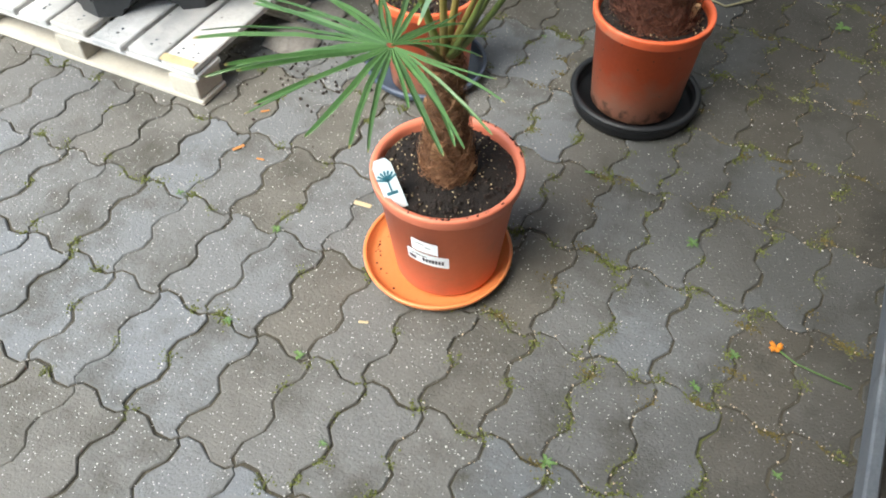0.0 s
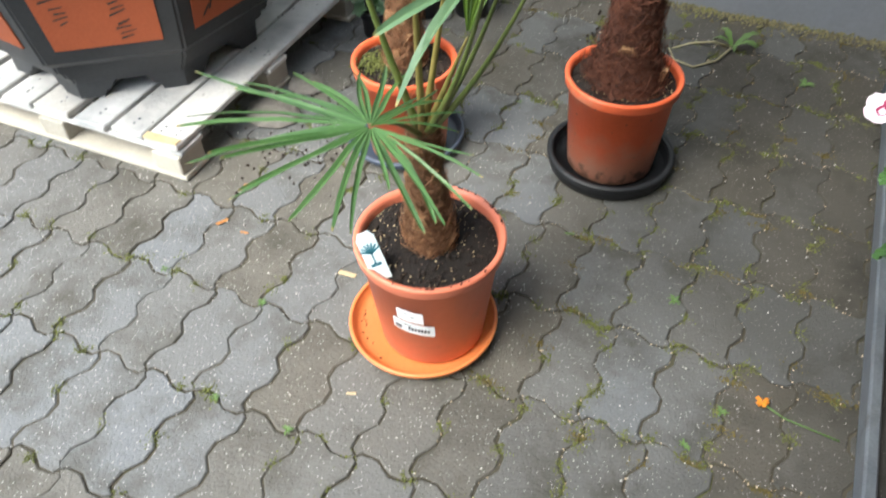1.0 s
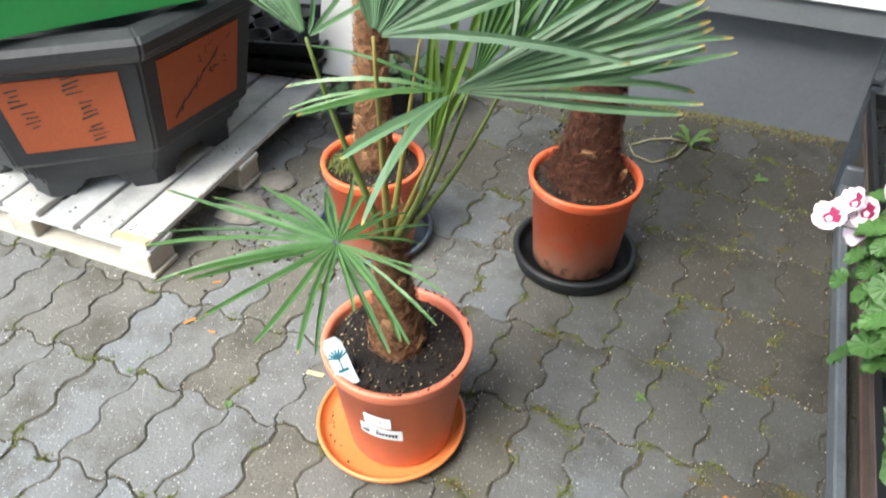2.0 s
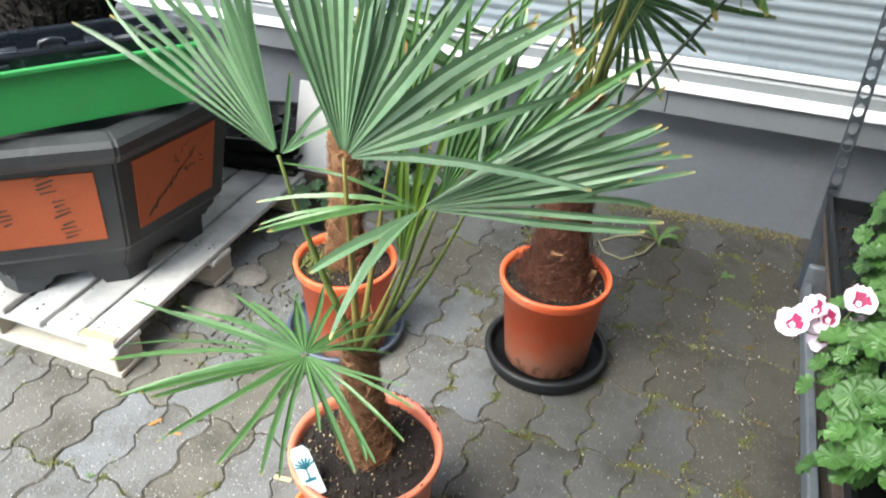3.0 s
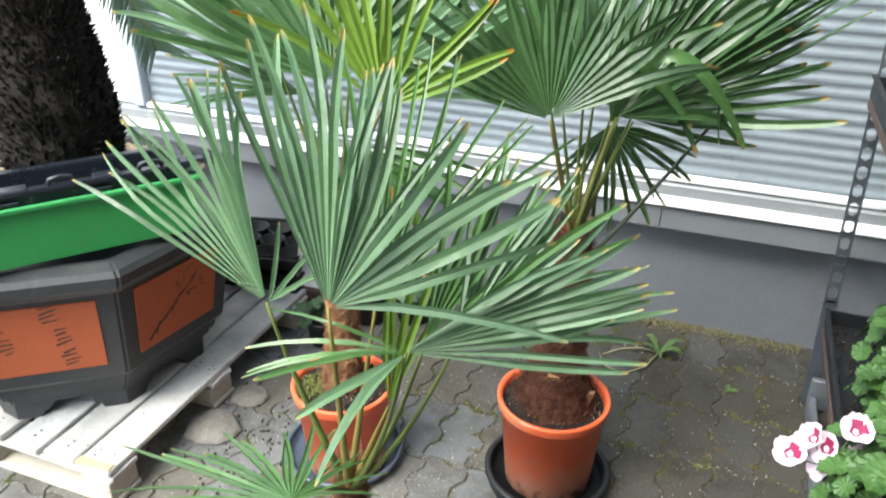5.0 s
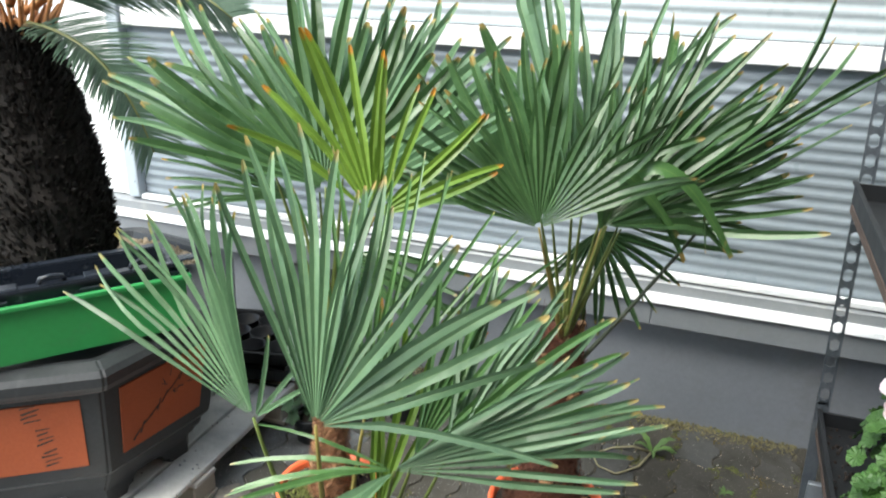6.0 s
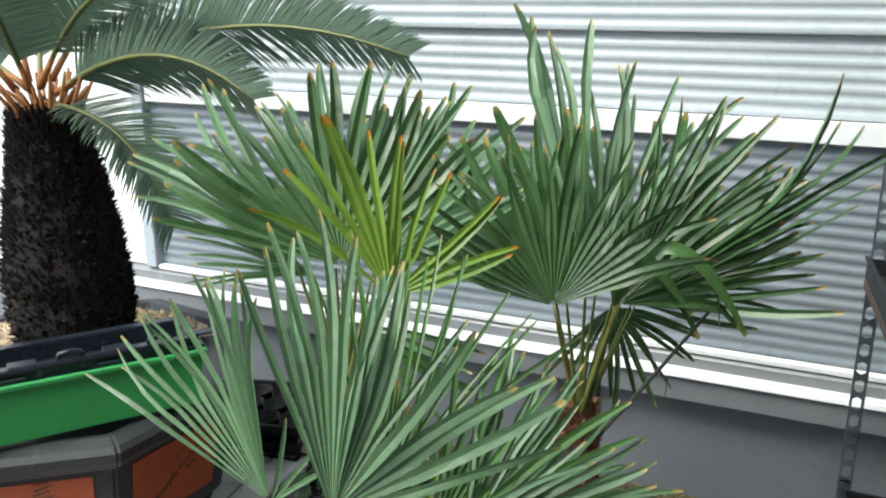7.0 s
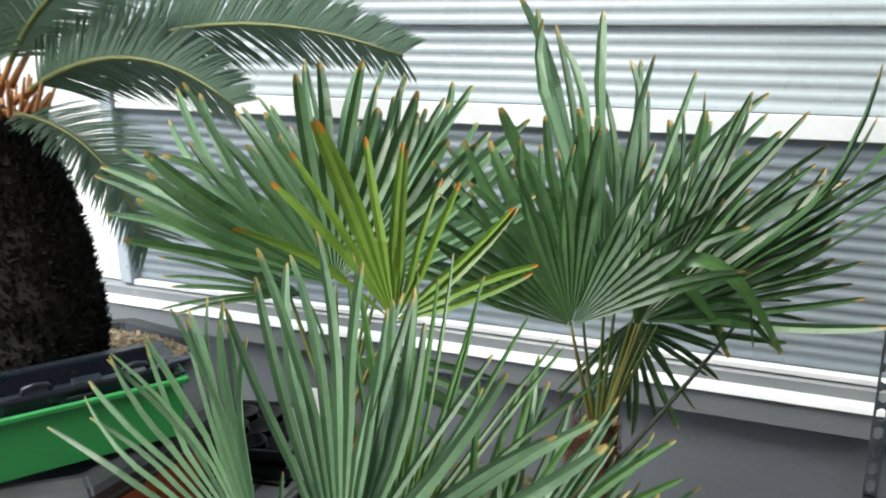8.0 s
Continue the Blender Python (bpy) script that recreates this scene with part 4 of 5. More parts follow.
for i in range(8):
    fb = bmesh.new()
    pts = [(-0.742, 0.189), (0.742, 0.189), (0.742, 0.395), (-0.742, 0.395)]
    q0 = [fb.verts.new(face_point(i, u, z, -0.004)) for u, z in pts]
    q1 = [fb.verts.new(face_point(i, u, z, 0.003)) for u, z in pts]
    fb.faces.new(q1)
    for k in range(4):
        fb.faces.new((q0[k], q0[(k + 1) % 4], q1[(k + 1) % 4], q1[k]))
    pan = part("painted_panel", fb, BOWL_PANEL, bowl, "red clay panel with dark brush strokes")
    rg = random.Random(40 + i)
    strokes = []
    if i % 2 == 1:
        for cx, cz in ((-0.52, 0.352), (-0.46, 0.288), (0.16, 0.372), (0.26, 0.302), (0.30, 0.232)):
            for k in range(4):
                strokes.append((cx + rg.uniform(-0.03, 0.03), cz + 0.021 - 0.014 * k, 12 + rg.uniform(-9, 9), rg.uniform(0.020, 0.042), rg.uniform(0.004, 0.0065)))
    else:
        u, z = -0.5, 0.225
        for k in range(9):
            strokes.append((u, z, 50 + rg.uniform(-25, 25), 0.035, 0.007 - 0.0004 * k))
            u, z = u + 0.10, z + 0.014
        for k in range(14):
            strokes.append((rg.uniform(-0.1, 0.55), rg.uniform(0.29, 0.375), rg.uniform(0, 180), 0.02, 0.003))
    for u, z, ang, ln, w in strokes if i in (0, 6, 7) else ():
        sb = bmesh.new()
        ca, sa = math.cos(radians(ang)), math.sin(radians(ang))
        half_side = 0.177
        qs = []
        for a, c in ((-ln / 2, -w / 2), (ln / 2, -w / 3), (ln / 2, w / 3), (-ln / 2, w / 2)):
            qs.append(sb.verts.new(face_point(i, u + (a * ca - c * sa) / half_side, z + a * sa + c * ca, 0.0042)))
        sb.faces.new(qs)
        part("brush_stroke", sb, INK, pan)
for i in range(8):
    a = radians(45 * i)
    for da in (-1, 1):
        aa = radians(45 * i + da * 45)
        d0 = Vector((0.358 * math.cos(a), 0.358 * math.sin(a), 0))
        d1 = Vector((0.358 * math.cos(aa), 0.358 * math.sin(aa), 0))
        e = (d1 - d0).normalized()
        inn = -d0.normalized()
        ft = bmesh.new()
        prof_f = [(0.0, 0.0), (0.060, 0.0), (0.068, 0.018), (0.082, 0.022), (0.088, 0.036), (0.10, 0.047), (0.0, 0.047)]
        o = [ft.verts.new(d0 + e * x + Vector((0, 0, z))) for x, z in prof_f]
        k = [ft.verts.new(d0 + e * x + inn * 0.03 + Vector((0, 0, z))) for x, z in prof_f]
        ft.faces.new(o), ft.faces.new(k[::-1])
        for j in range(len(o)):
            ft.faces.new((o[j], k[j], k[(j + 1) % len(o)], o[(j + 1) % len(o)]))
        bmesh.ops.recalc_face_normals(ft, faces=ft.faces)
        part("foot", ft, BOWL, bowl)

# ---- green trough with a dark tray, on the bowl ----
def trough(length, width, h, wall_t, flare, rim):
    b = bmesh.new()
    rr = []
    for s, z in ((0, 0), (1, h - 0.012), (2, h - 0.012), (3, h), (4, h), (5, 0.01)):
        fl = flare * min(1, z / h)
        e = {0: 0, 1: 0, 2: rim, 3: rim, 4: -wall_t, 5: -wall_t}[s]
        x, y = length / 2 + fl + e, width / 2 + fl + e
        rr.append([b.verts.new(p) for p in ((-x, -y, z), (x, -y, z), (x, y, z), (-x, y, z))])
    for p, q in zip(rr, rr[1:]):
        for i in range(4):
            b.faces.new((p[i], p[(i + 1) % 4], q[(i + 1) % 4], q[i]))
    b.faces.new(rr[0][::-1]), b.faces.new(rr[-1])
    bmesh.ops.bevel(b, geom=[e for e in b.edges], offset=0.003, segments=2, affect="EDGES", clamp_overlap=True)
    return b


TD = 52
td = Vector((math.cos(radians(TD)), math.sin(radians(TD)), 0))
tn = Vector((-td.y, td.x, 0))
TC = Vector((-0.906, 0.626, 0)) - td * 0.475 + tn * 0.087
gt = thing("plant_trough", "bright green plastic trough set on the dark bowl", "trough")
part("tub", trough(0.98, 0.17, 0.148, 0.006, 0.006, 0.008), GREEN, gt)
rb = bmesh.new()
for sy in (-1, 1):
    box((1.016, 0.012, 0.014), (0, sy * 0.097, 0.144), bevel=0.003, bm=rb)
for sx in (-1, 1):
    box((0.012, 0.182, 0.014), (sx * 0.502, 0, 0.144), bevel=0.003, bm=rb)
part("rim", rb, GREEN, gt, "rolled green rim")
gt.matrix_basis = pose(TC.x, TC.y, 0.6220, 0, 0, TD) @ Matrix.Scale(0.95, 4)
nt_ = thing("carrying_tray", "dark navy plastic carrying tray inside the green trough", "tray")
nb = trough(0.965, 0.150, 0.065, 0.02, 0.0, 0.010)
part("rim", nb, NAVY, nt_)
for k in range(5):
    x = -0.40 + 0.2 * k
    hbm = bmesh.new()
    tube([(x - 0.028, -0.070, 0.066), (x - 0.022, -0.070, 0.078), (x, -0.070, 0.082), (x + 0.022, -0.070, 0.078), (x + 0.028, -0.070, 0.066)], 0.006, 6, hbm)
    part("grip", hbm, NAVY, nt_, smooth=True)
    part("rib", box((0.06, 0.034, 0.006), (x + 0.1, -0.060, 0.0655), bevel=0.002), NAVY, nt_)
    part("vent_mark", box((0.05, 0.003, 0.008), (x + 0.08, -0.0865, 0.04), bevel=0.001), NAVY, nt_)
nt_.matrix_basis = pose(TC.x, TC.y, 0.7320, 0, 0, TD) @ Matrix.Scale(0.95, 4)

# gravel heaped in the bowl behind the trough
rgb = random.Random(21)
inv = bowl.matrix_basis.inverted()


def bed_height(p):
    return 0.600 + 0.030 * max(0.0, 1 - (p.xy - Vector(BC)).length / 0.40)


gb = bmesh.new()
rows = []
for i in range(15):
    row = []
    for j in range(9):
        a = radians(-38 + 180 * i / 14 + 90)
        p = Vector((BC[0], BC[1], 0)) + (tn * math.sin(radians(180 * i / 14)) + td * math.cos(radians(180 * i / 14))) * 0.415 * j / 8
        p.z = bed_height(p)
        row.append(gb.verts.new(inv @ p))
    rows.append(row)
for p, q in zip(rows, rows[1:]):
    for j in range(8):
        if j == 0:
            gb.faces.new((p[0], p[1], q[1]))
        else:
            gb.faces.new((p[j], p[j + 1], q[j + 1], q[j]))
part("gravel_bed", gb, GRAVEL, bowl, "beige gravel filling the back of the bowl", True)


def bed_spot(g):
    while True:
        a, q = g.uniform(0, 6.283), 0.415 * math.sqrt(g.random())
        p = Vector((BC[0] + q * math.cos(a), BC[1] + q * math.sin(a), 0))
        if (p - Vector((BC[0], BC[1], 0))).dot(tn) > 0.0:
            p.z = bed_height(p) + g.uniform(0, 0.008)
            return inv @ p


v, f = lumps(2600, rgb, bed_spot, (0.004, 0.010))
tagged(raw("gravel", v, f, GRAVEL, bowl, "loose beige gravel"), kind="stuff")

# ---- sago palm standing in the bowl's gravel ----
rg = random.Random(21)
SX, SY = -1.432, 0.735
sago = thing("sago_palm", "old sago palm with a thick black scaly trunk", "palm")
spath = [(SX, SY, 0.56), (SX, SY, 0.64), (SX, SY, 0.74), (SX, SY, 0.86), (SX, SY, 1.0), (SX, SY, 1.12), (SX - 0.005, SY, 1.22), (SX - 0.01, SY, 1.29)]
srad = [0.132, 0.140, 0.152, 0.150, 0.132, 0.108, 0.092, 0.078]
st = part("trunk", trunk_mesh(spath, srad, 36, 0.06, 9), SAGO_BARK, sago, "thick black trunk of old leaf stubs", True)
v, f = [], []
for j in range(8500):
    t = rg.random() * (len(spath) - 1)
    i = min(int(t), len(spath) - 2)
    c = Vector(spath[i]).lerp(Vector(spath[i + 1]), t - i)
    r = srad[i] + (srad[i + 1] - srad[i]) * (t - i) - 0.006
    a = rg.uniform(0, 6.283)
    d, sd = Vector((math.cos(a), math.sin(a), 0)), Vector((-math.sin(a), math.cos(a), 0))
    w, h, o = rg.uniform(0.002, 0.006), rg.uniform(0.003, 0.009), rg.uniform(0.008, 0.026)
    p = c + d * r
    tip = p + d * o + Vector((0, 0, rg.uniform(0.004, 0.03)))
    k = len(v)
    v += [p - sd * w, p + sd * w, p + Vector((0, 0, h)), p - Vector((0, 0, h)), tip + sd * 0.003, tip - sd * 0.003]
    f += [(k, k + 3, k + 5), (k + 3, k + 1, k + 4), (k + 3, k + 4, k + 5), (k + 1, k + 2, k + 4), (k + 2, k, k + 5), (k + 2, k + 5, k + 4)]
tagged(raw("leaf_stub", v, f, SAGO_BARK, st, "black pointed leaf stubs"), kind="stuff")


def pinnate(a, c, lift, seed, leaf_len=0.13, roll=0, count=120, half_angle=60):
    """A feather frond: an arched rachis with two ranks of narrow leaflets."""
    rng = random.Random(seed)
    pts = bend(a, c, lift, 14)
    fr = part("frond", tube(pts, [0.0075 - 0.0055 * i / 13 for i in range(14)], 7), SAGO_RACHIS, sago, "arching feathery green frond", True)
    part("frond_base", tube([pts[0], pts[0].lerp(pts[1], 0.6), pts[1].lerp(pts[2], 0.4)], [0.010, 0.008, 0.0065], 8), SAGO_BASE, fr, "orange-brown frond base", True)
    v, f, al, ac = [], [], [], []
    for i in range(count):
        s = 0.12 + 0.87 * i / (count - 1)
        t = s * 13
        k = min(int(t), 12)
        p = pts[k].lerp(pts[k + 1], t - k)
        d = (pts[k + 1] - pts[k]).normalized()
        side = Vector((c[0] - a[0], c[1] - a[1], 0)).cross(Vector((0, 0, 1))).normalized()
        up = side.cross(d).normalized()
        cr_, sr_ = math.cos(radians(roll)), math.sin(radians(roll))
        side, up = side * cr_ + up * sr_, up * cr_ - side * sr_
        ln = leaf_len * (0.45 + 0.55 * math.sin(math.pi * min(1, 0.15 + s * 0.85))) * rng.uniform(0.9, 1.08)
        for sg_ in (-1, 1):
            q = (d * math.cos(radians(half_angle)) + side * sg_ * math.sin(radians(half_angle)) + up * 0.38 + Vector((rng.uniform(-0.06, 0.06),) * 3)).normalized()
            across = q.cross(up).normalized()
            n0 = len(v)
            for e, w in ((0.0, 0.0024), (0.35, 0.0034), (0.75, 0.0026), (1.0, 0.0004)):
                x = p + q * ln * e - Vector((0, 0, 1)) * ln * 0.16 * e * e
                v += [x - across * w, x - up * w * 0.4, x + across * w]
                al += [e] * 3
                ac += [0, 1, 0]
            for m_ in range(3):
                b0 = n0 + 3 * m_
                f += [(b0, b0 + 1, b0 + 4, b0 + 3), (b0 + 1, b0 + 2, b0 + 5, b0 + 4)]
    ob = raw("leaflet", v, f, SAGO_LEAF, fr, "narrow dark green leaflets")
    blade_data(ob, al, ac)
    tagged(ob, kind="stuff")


SC = Vector((SX - 0.01, SY, 1.29))
pinnate(SC + Vector((0.05, -0.04, 0.02)), (-1.02, 0.69, 1.03), (0.10, 0.0, 0.14), 1, 0.17, -6, 92, 58)
pinnate(SC + Vector((0.04, 0.0, 0.04)), (-0.82, 0.76, 1.34), (0.04, 0, 0.20), 2, 0.16, 66, 118, 52)
pinnate(SC + Vector((0.03, 0.04, 0.05)), (-0.50, 0.92, 1.44), (0.0, 0, 0.22), 3, 0.16, 66, 124, 52)
pinnate(SC + Vector((0.0, 0.0, 0.06)), (-0.66, 0.62, 1.60), (-0.1, 0, 0.26), 4, 0.16, 40)
pinnate(SC + Vector((0.02, -0.05, 0.05)), (-1.10, 0.32, 1.66), (-0.1, 0, 0.18), 5, 0.16, 20)
pinnate(SC + Vector((-0.03, -0.05, 0.05)), (-1.62, 0.22, 1.64), (0, 0, 0.20), 6, 0.16)
pinnate(SC + Vector((-0.05, 0.0, 0.05)), (-2.15, 0.65, 1.34), (0, 0, 0.26), 7, 0.16)
pinnate(SC + Vector((0.0, 0.03, 0.07)), (-1.10, 1.20, 1.72), (-0.05, 0, 0.24), 9, 0.16)
pinnate(SC + Vector((-0.05, 0.04, 0.05)), (-1.95, 1.25, 1.50), (0, 0, 0.26), 8, 0.16)
pinnate(SC + Vector((-0.02, -0.02, 0.07)), (-1.42, 0.62, 1.98), (0, 0, 0.05), 10, 0.15)
cr = bmesh.new()
for j in range(34):
    a = j * 2.4
    d = Vector((math.cos(a), math.sin(a), 0))
    r0 = 0.075 - 0.06 * j / 34
    tube([SC + d * r0 - Vector((0, 0, 0.07)), SC + d * (r0 + 0.02) + Vector((0, 0, 0.01)), SC + d * (r0 + 0.06) + Vector((0, 0, 0.05 + 0.05 * rg.random()))], [0.008, 0.006, 0.003], 6, cr)
part("crown", cr, SAGO_BASE, sago, "orange-brown crown of frond bases", True)

# ---- black crates, board and pots behind the pallet ----
def crate(at, turn, n=0):
    t = thing("plug_tray", "black plastic plant tray with round pot holes", "tray", "stacked black trays")
    t.matrix_basis = pose(*at, 0, 0, turn)
    part("frame", trough(0.36, 0.28, 0.055, 0.004, 0.012, 0.010), BLACKPL, t)
    for i in range(4):
        for j in range(3):
            part("cup", lathe([(0.038, 0.008), (0.041, 0.050), (0.044, 0.052), (0.046, 0.050), (0.042, 0.046), (0.036, 0.010), (0, 0.010)], 16, (-0.135 + 0.09 * i, -0.092 + 0.092 * j, 0)), BLACKPL, t, smooth=True)
    return t


for k in range(3):
    crate((-1.25 + 0.01 * k, 1.32 - 0.008 * k, 0.002 + 0.058 * k), 4 + 3 * k)
crate((-1.23, 1.30, 0.177), 14)
wb = thing("white_board", "white plastic board leaning behind the palms", "board")
part("sheet", box((0.17, 0.006, 0.30), (0, 0, 0.15), bevel=0.002), CARD, wb)
wb.matrix_basis = pose(-0.965, 1.23, 0.115, -12, 6, 12)
sup = thing("brown_block", "brown timber block on the paving", "block")
part("timber", box((0.24, 0.16, 0.112), (0, 0, 0.057), bevel=0.006), RUSTWOOD, sup)
sup.matrix_basis = pose(-0.99, 1.30, 0, 0, 0, 10)


def leaf_shape(r, lobes=5, teeth=0.1, n=15):
    return [((r * (1 + teeth * math.cos(lobes * a))) * math.cos(a), (r * (1 + teeth * math.cos(lobes * a))) * math.sin(a)) for a in (2 * math.pi * i / n for i in range(n))]


def foliage(count, rng, place, size, shape_args, cup=0.25):
    """Round lobed leaves on short stalks, each tilted its own way."""
    v, f = [], []
    for _ in range(count):
        p, up = place(rng)
        p, up = Vector(p), Vector(up).normalized()
        r = rng.uniform(*size)
        rot = up.to_track_quat("Z", "Y").to_matrix() @ Matrix.Rotation(rng.uniform(0, 6.28), 3, "Z")
        k = len(v)
        rim = leaf_shape(r, *shape_args)
        v.append(p)
        for m_, (x, y) in enumerate(rim):
            h = cup * r * (0.5 + 0.35 * math.sin(3 * m_ + r * 900))
            v.append(p + rot @ Vector((x, y, h)))
        mid0 = len(v)
        for m_, (x, y) in enumerate(rim):
            h = cup * r * (0.12 + 0.16 * (m_ % 2))
            v.append(p + rot @ Vector((x * 0.55, y * 0.55, h)))
        n = len(rim)
        for m_ in range(n):
            j = (m_ + 1) % n
            f += [(k, mid0 + m_, mid0 + j), (mid0 + m_, k + 1 + m_, k + 1 + j, mid0 + j)]
    return v, f


def ivy_pot(at, seed, r=0.07):
    t = thing("ivy_pot", "small black pot with dark green ivy", "potted plant", "ivy pots")
    t.location = (*at, 0.002)
    rng = random.Random(seed)
    part("pot", pot_mesh(r, r * 0.75, r * 1.6), BLACKPL, t, smooth=True)
    part("soil", soil_mesh(r - 0.015, r * 1.45, rng), SOIL, t, smooth=True)

    def spot(g):
        a, q = g.uniform(0, 6.28), g.random()
        d = Vector((math.cos(a), math.sin(a), 0))
        return d * r * 1.4 * q + Vector((0, 0, r * 1.7 + g.uniform(-0.02, 0.07))), d * 0.8 + Vector((0, 0, 1))

    v, f = foliage(34, rng, spot, (0.014, 0.026), (5, 0.22), 0.2)
    tagged(raw("foliage", v, f, IVY, t, "dark green lobed leaves"), kind="stuff")


ivy_pot((-0.80, 1.28), 1)
ivy_pot((-0.66, 1.34), 2)
ivy_pot((-0.88, 1.10), 3, 0.06)

# ---- plant trolley with pelargoniums ----
tro = thing("plant_trolley", "steel plant trolley with slotted posts and dark shelves", "trolley")
TX0, TX1, TY0, TY1 = 0.600, 1.15, -0.62, 1.33


def slotted_post(x, y, lean):
    b = bmesh.new()
    h, pitch, w, d = 1.75, 0.050, 0.034, 0.003
    n = int(h / pitch)
    box((0.006, d, h), (-w / 2 + 0.003, 0, h / 2), bevel=0, bm=b)
    box((0.006, d, h), (w / 2 - 0.003, 0, h / 2), bevel=0, bm=b)
    for i in range(n):
        z = (i + 0.5) * pitch
        if z < 0.36:
            box((w - 0.011, d, pitch), (0, 0, z), bevel=0, bm=b) if i % 2 == 0 or z < 0.3 else box((w - 0.011, d, 0.026), (0, 0, z), bevel=0, bm=b)
            continue
        # a rung with rounded hole corners
        box((w - 0.011, d, 0.016), (0, 0, i * pitch), bevel=0, bm=b)
        for sx in (-1, 1):
            for sz in (-1, 1):
                box((0.008, d * 0.98, 0.008), (sx * (w / 2 - 0.008), 0, i * pitch + sz * 0.008), (0, 45, 0), 0, b)
    box((0.003, 0.030, h), (w / 2, 0.0165, h / 2), bevel=0, bm=b)
    ob = part("post", b, STEELDARK, tro, "slotted grey steel post")
    ob.matrix_basis = pose(x, y, 0.01, 0, lean, 0)
    return ob


slotted_post(TX0 + 0.004, 1.335, -1.6)
slotted_post(TX1, 1.335, -1.6)
part("base_rail", strip([(0, 0), (0, 0.045), (0.004, 0.05), (0.020, 0.05), (0.024, 0.045), (0.024, 0.0)], -0.62, 1.30), GALV, tro, "galvanised base rail").matrix_basis = pose(TX0 + 0.022, 0, 0.008, 0, 0, 90)
part("base_shelf", box((0.50, 1.86, 0.02), (TX0 + 0.30, 0.36, 0.034), bevel=0.003), RUSTWOOD, tro, "dirty brown base board")
part("end_plate", box((0.55, 0.02, 0.10), ((TX0 + TX1) / 2, 1.318, 0.06), bevel=0.003), GALV, tro)


def shelf(z, x0, name="shelf"):
    b = bmesh.new()
    box((0.56, 1.90, 0.008), (x0 + 0.28, 0.36, z), bevel=0, bm=b)
    box((0.006, 1.90, 0.050), (x0, 0.36, z + 0.021), bevel=0.001, bm=b)
    box((0.012, 1.90, 0.006), (x0 - 0.004, 0.36, z + 0.048), bevel=0.001, bm=b)
    box((0.56, 0.006, 0.050), (x0 + 0.28, 1.307, z + 0.021), bevel=0.001, bm=b)
    box((0.006, 1.90, 0.050), (x0 + 0.56, 0.36, z + 0.021), bevel=0.001, bm=b)
    part(name, b, BLACKPL, tro, "black watering tray on the shelf")
    part("shelf_lip", box((0.014, 1.90, 0.022), (x0 + 0.004, 0.36, z - 0.018), bevel=0.002), RUSTWOOD, tro, "brown shelf edge")


shelf(0.300, 0.590)
shelf(0.938, 0.554)


v, f = lumps(700, random.Random(52), lambda g: (g.uniform(0.60, 1.12), g.uniform(0.55, 1.29), 0.306 + g.uniform(0, 0.006)), (0.002, 0.008))
tagged(raw("tray_litter", v, f, CRUMB), "dark soil and leaf litter in the watering tray", "soil", kind="stuff")


def flower(parent, rng, at, kind, size=1.0):
    """An open pelargonium bloom: five broad ruffled petals in a cup, the upper ones with a dark crimson blotch."""
    up = Vector((rng.uniform(-0.8, 0.2), rng.uniform(-1.0, -0.2), 0.65)).normalized()
    rot = up.to_track_quat("Z", "Y").to_matrix()
    for k in range(5):
        a = 2 * math.pi * (k + 0.25) / 5 + rng.uniform(-0.12, 0.12)
        d, s = Vector((math.cos(a), math.sin(a), 0)), Vector((-math.sin(a), math.cos(a), 0))
        ln, w = size * rng.uniform(0.025, 0.031), size * rng.uniform(0.015, 0.019)
        b = bmesh.new()
        grid = []
        for i in range(7):
            q = i / 6
            ww = w * math.sin(0.30 + q * 2.25)
            row = []
            for j in range(5):
                e = j / 2 - 1
                ruffle = size * 0.0028 * q * math.sin(3.1 * j + 5.0 * q + 9 * k) + size * 0.0012 * rng.uniform(-1, 1)
                p = d * ln * (q - 0.10 * q * e * e) + s * ww * e + Vector((0, 0, size * (0.022 * q - 0.006 * q * q) + 0.004 * e * e * q + ruffle))
                row.append(b.verts.new(Vector(at) + rot @ p))
            grid.append(row)
        for i in range(6):
            for j in range(4):
                fc = b.faces.new((grid[i][j], grid[i][j + 1], grid[i + 1][j + 1], grid[i + 1][j]))
                fc.smooth = True
                if kind == "white" and ((k in (0, 1) and 1 <= i <= 3 and j in (1, 2)) or (k > 1 and i == 1 and j in (1, 2))):
                    fc.material_index = 1
        part("petal", b, [PETAL, PETAL_DARK] if kind == "white" else [PETAL_PINK, PETAL_PINK], parent)


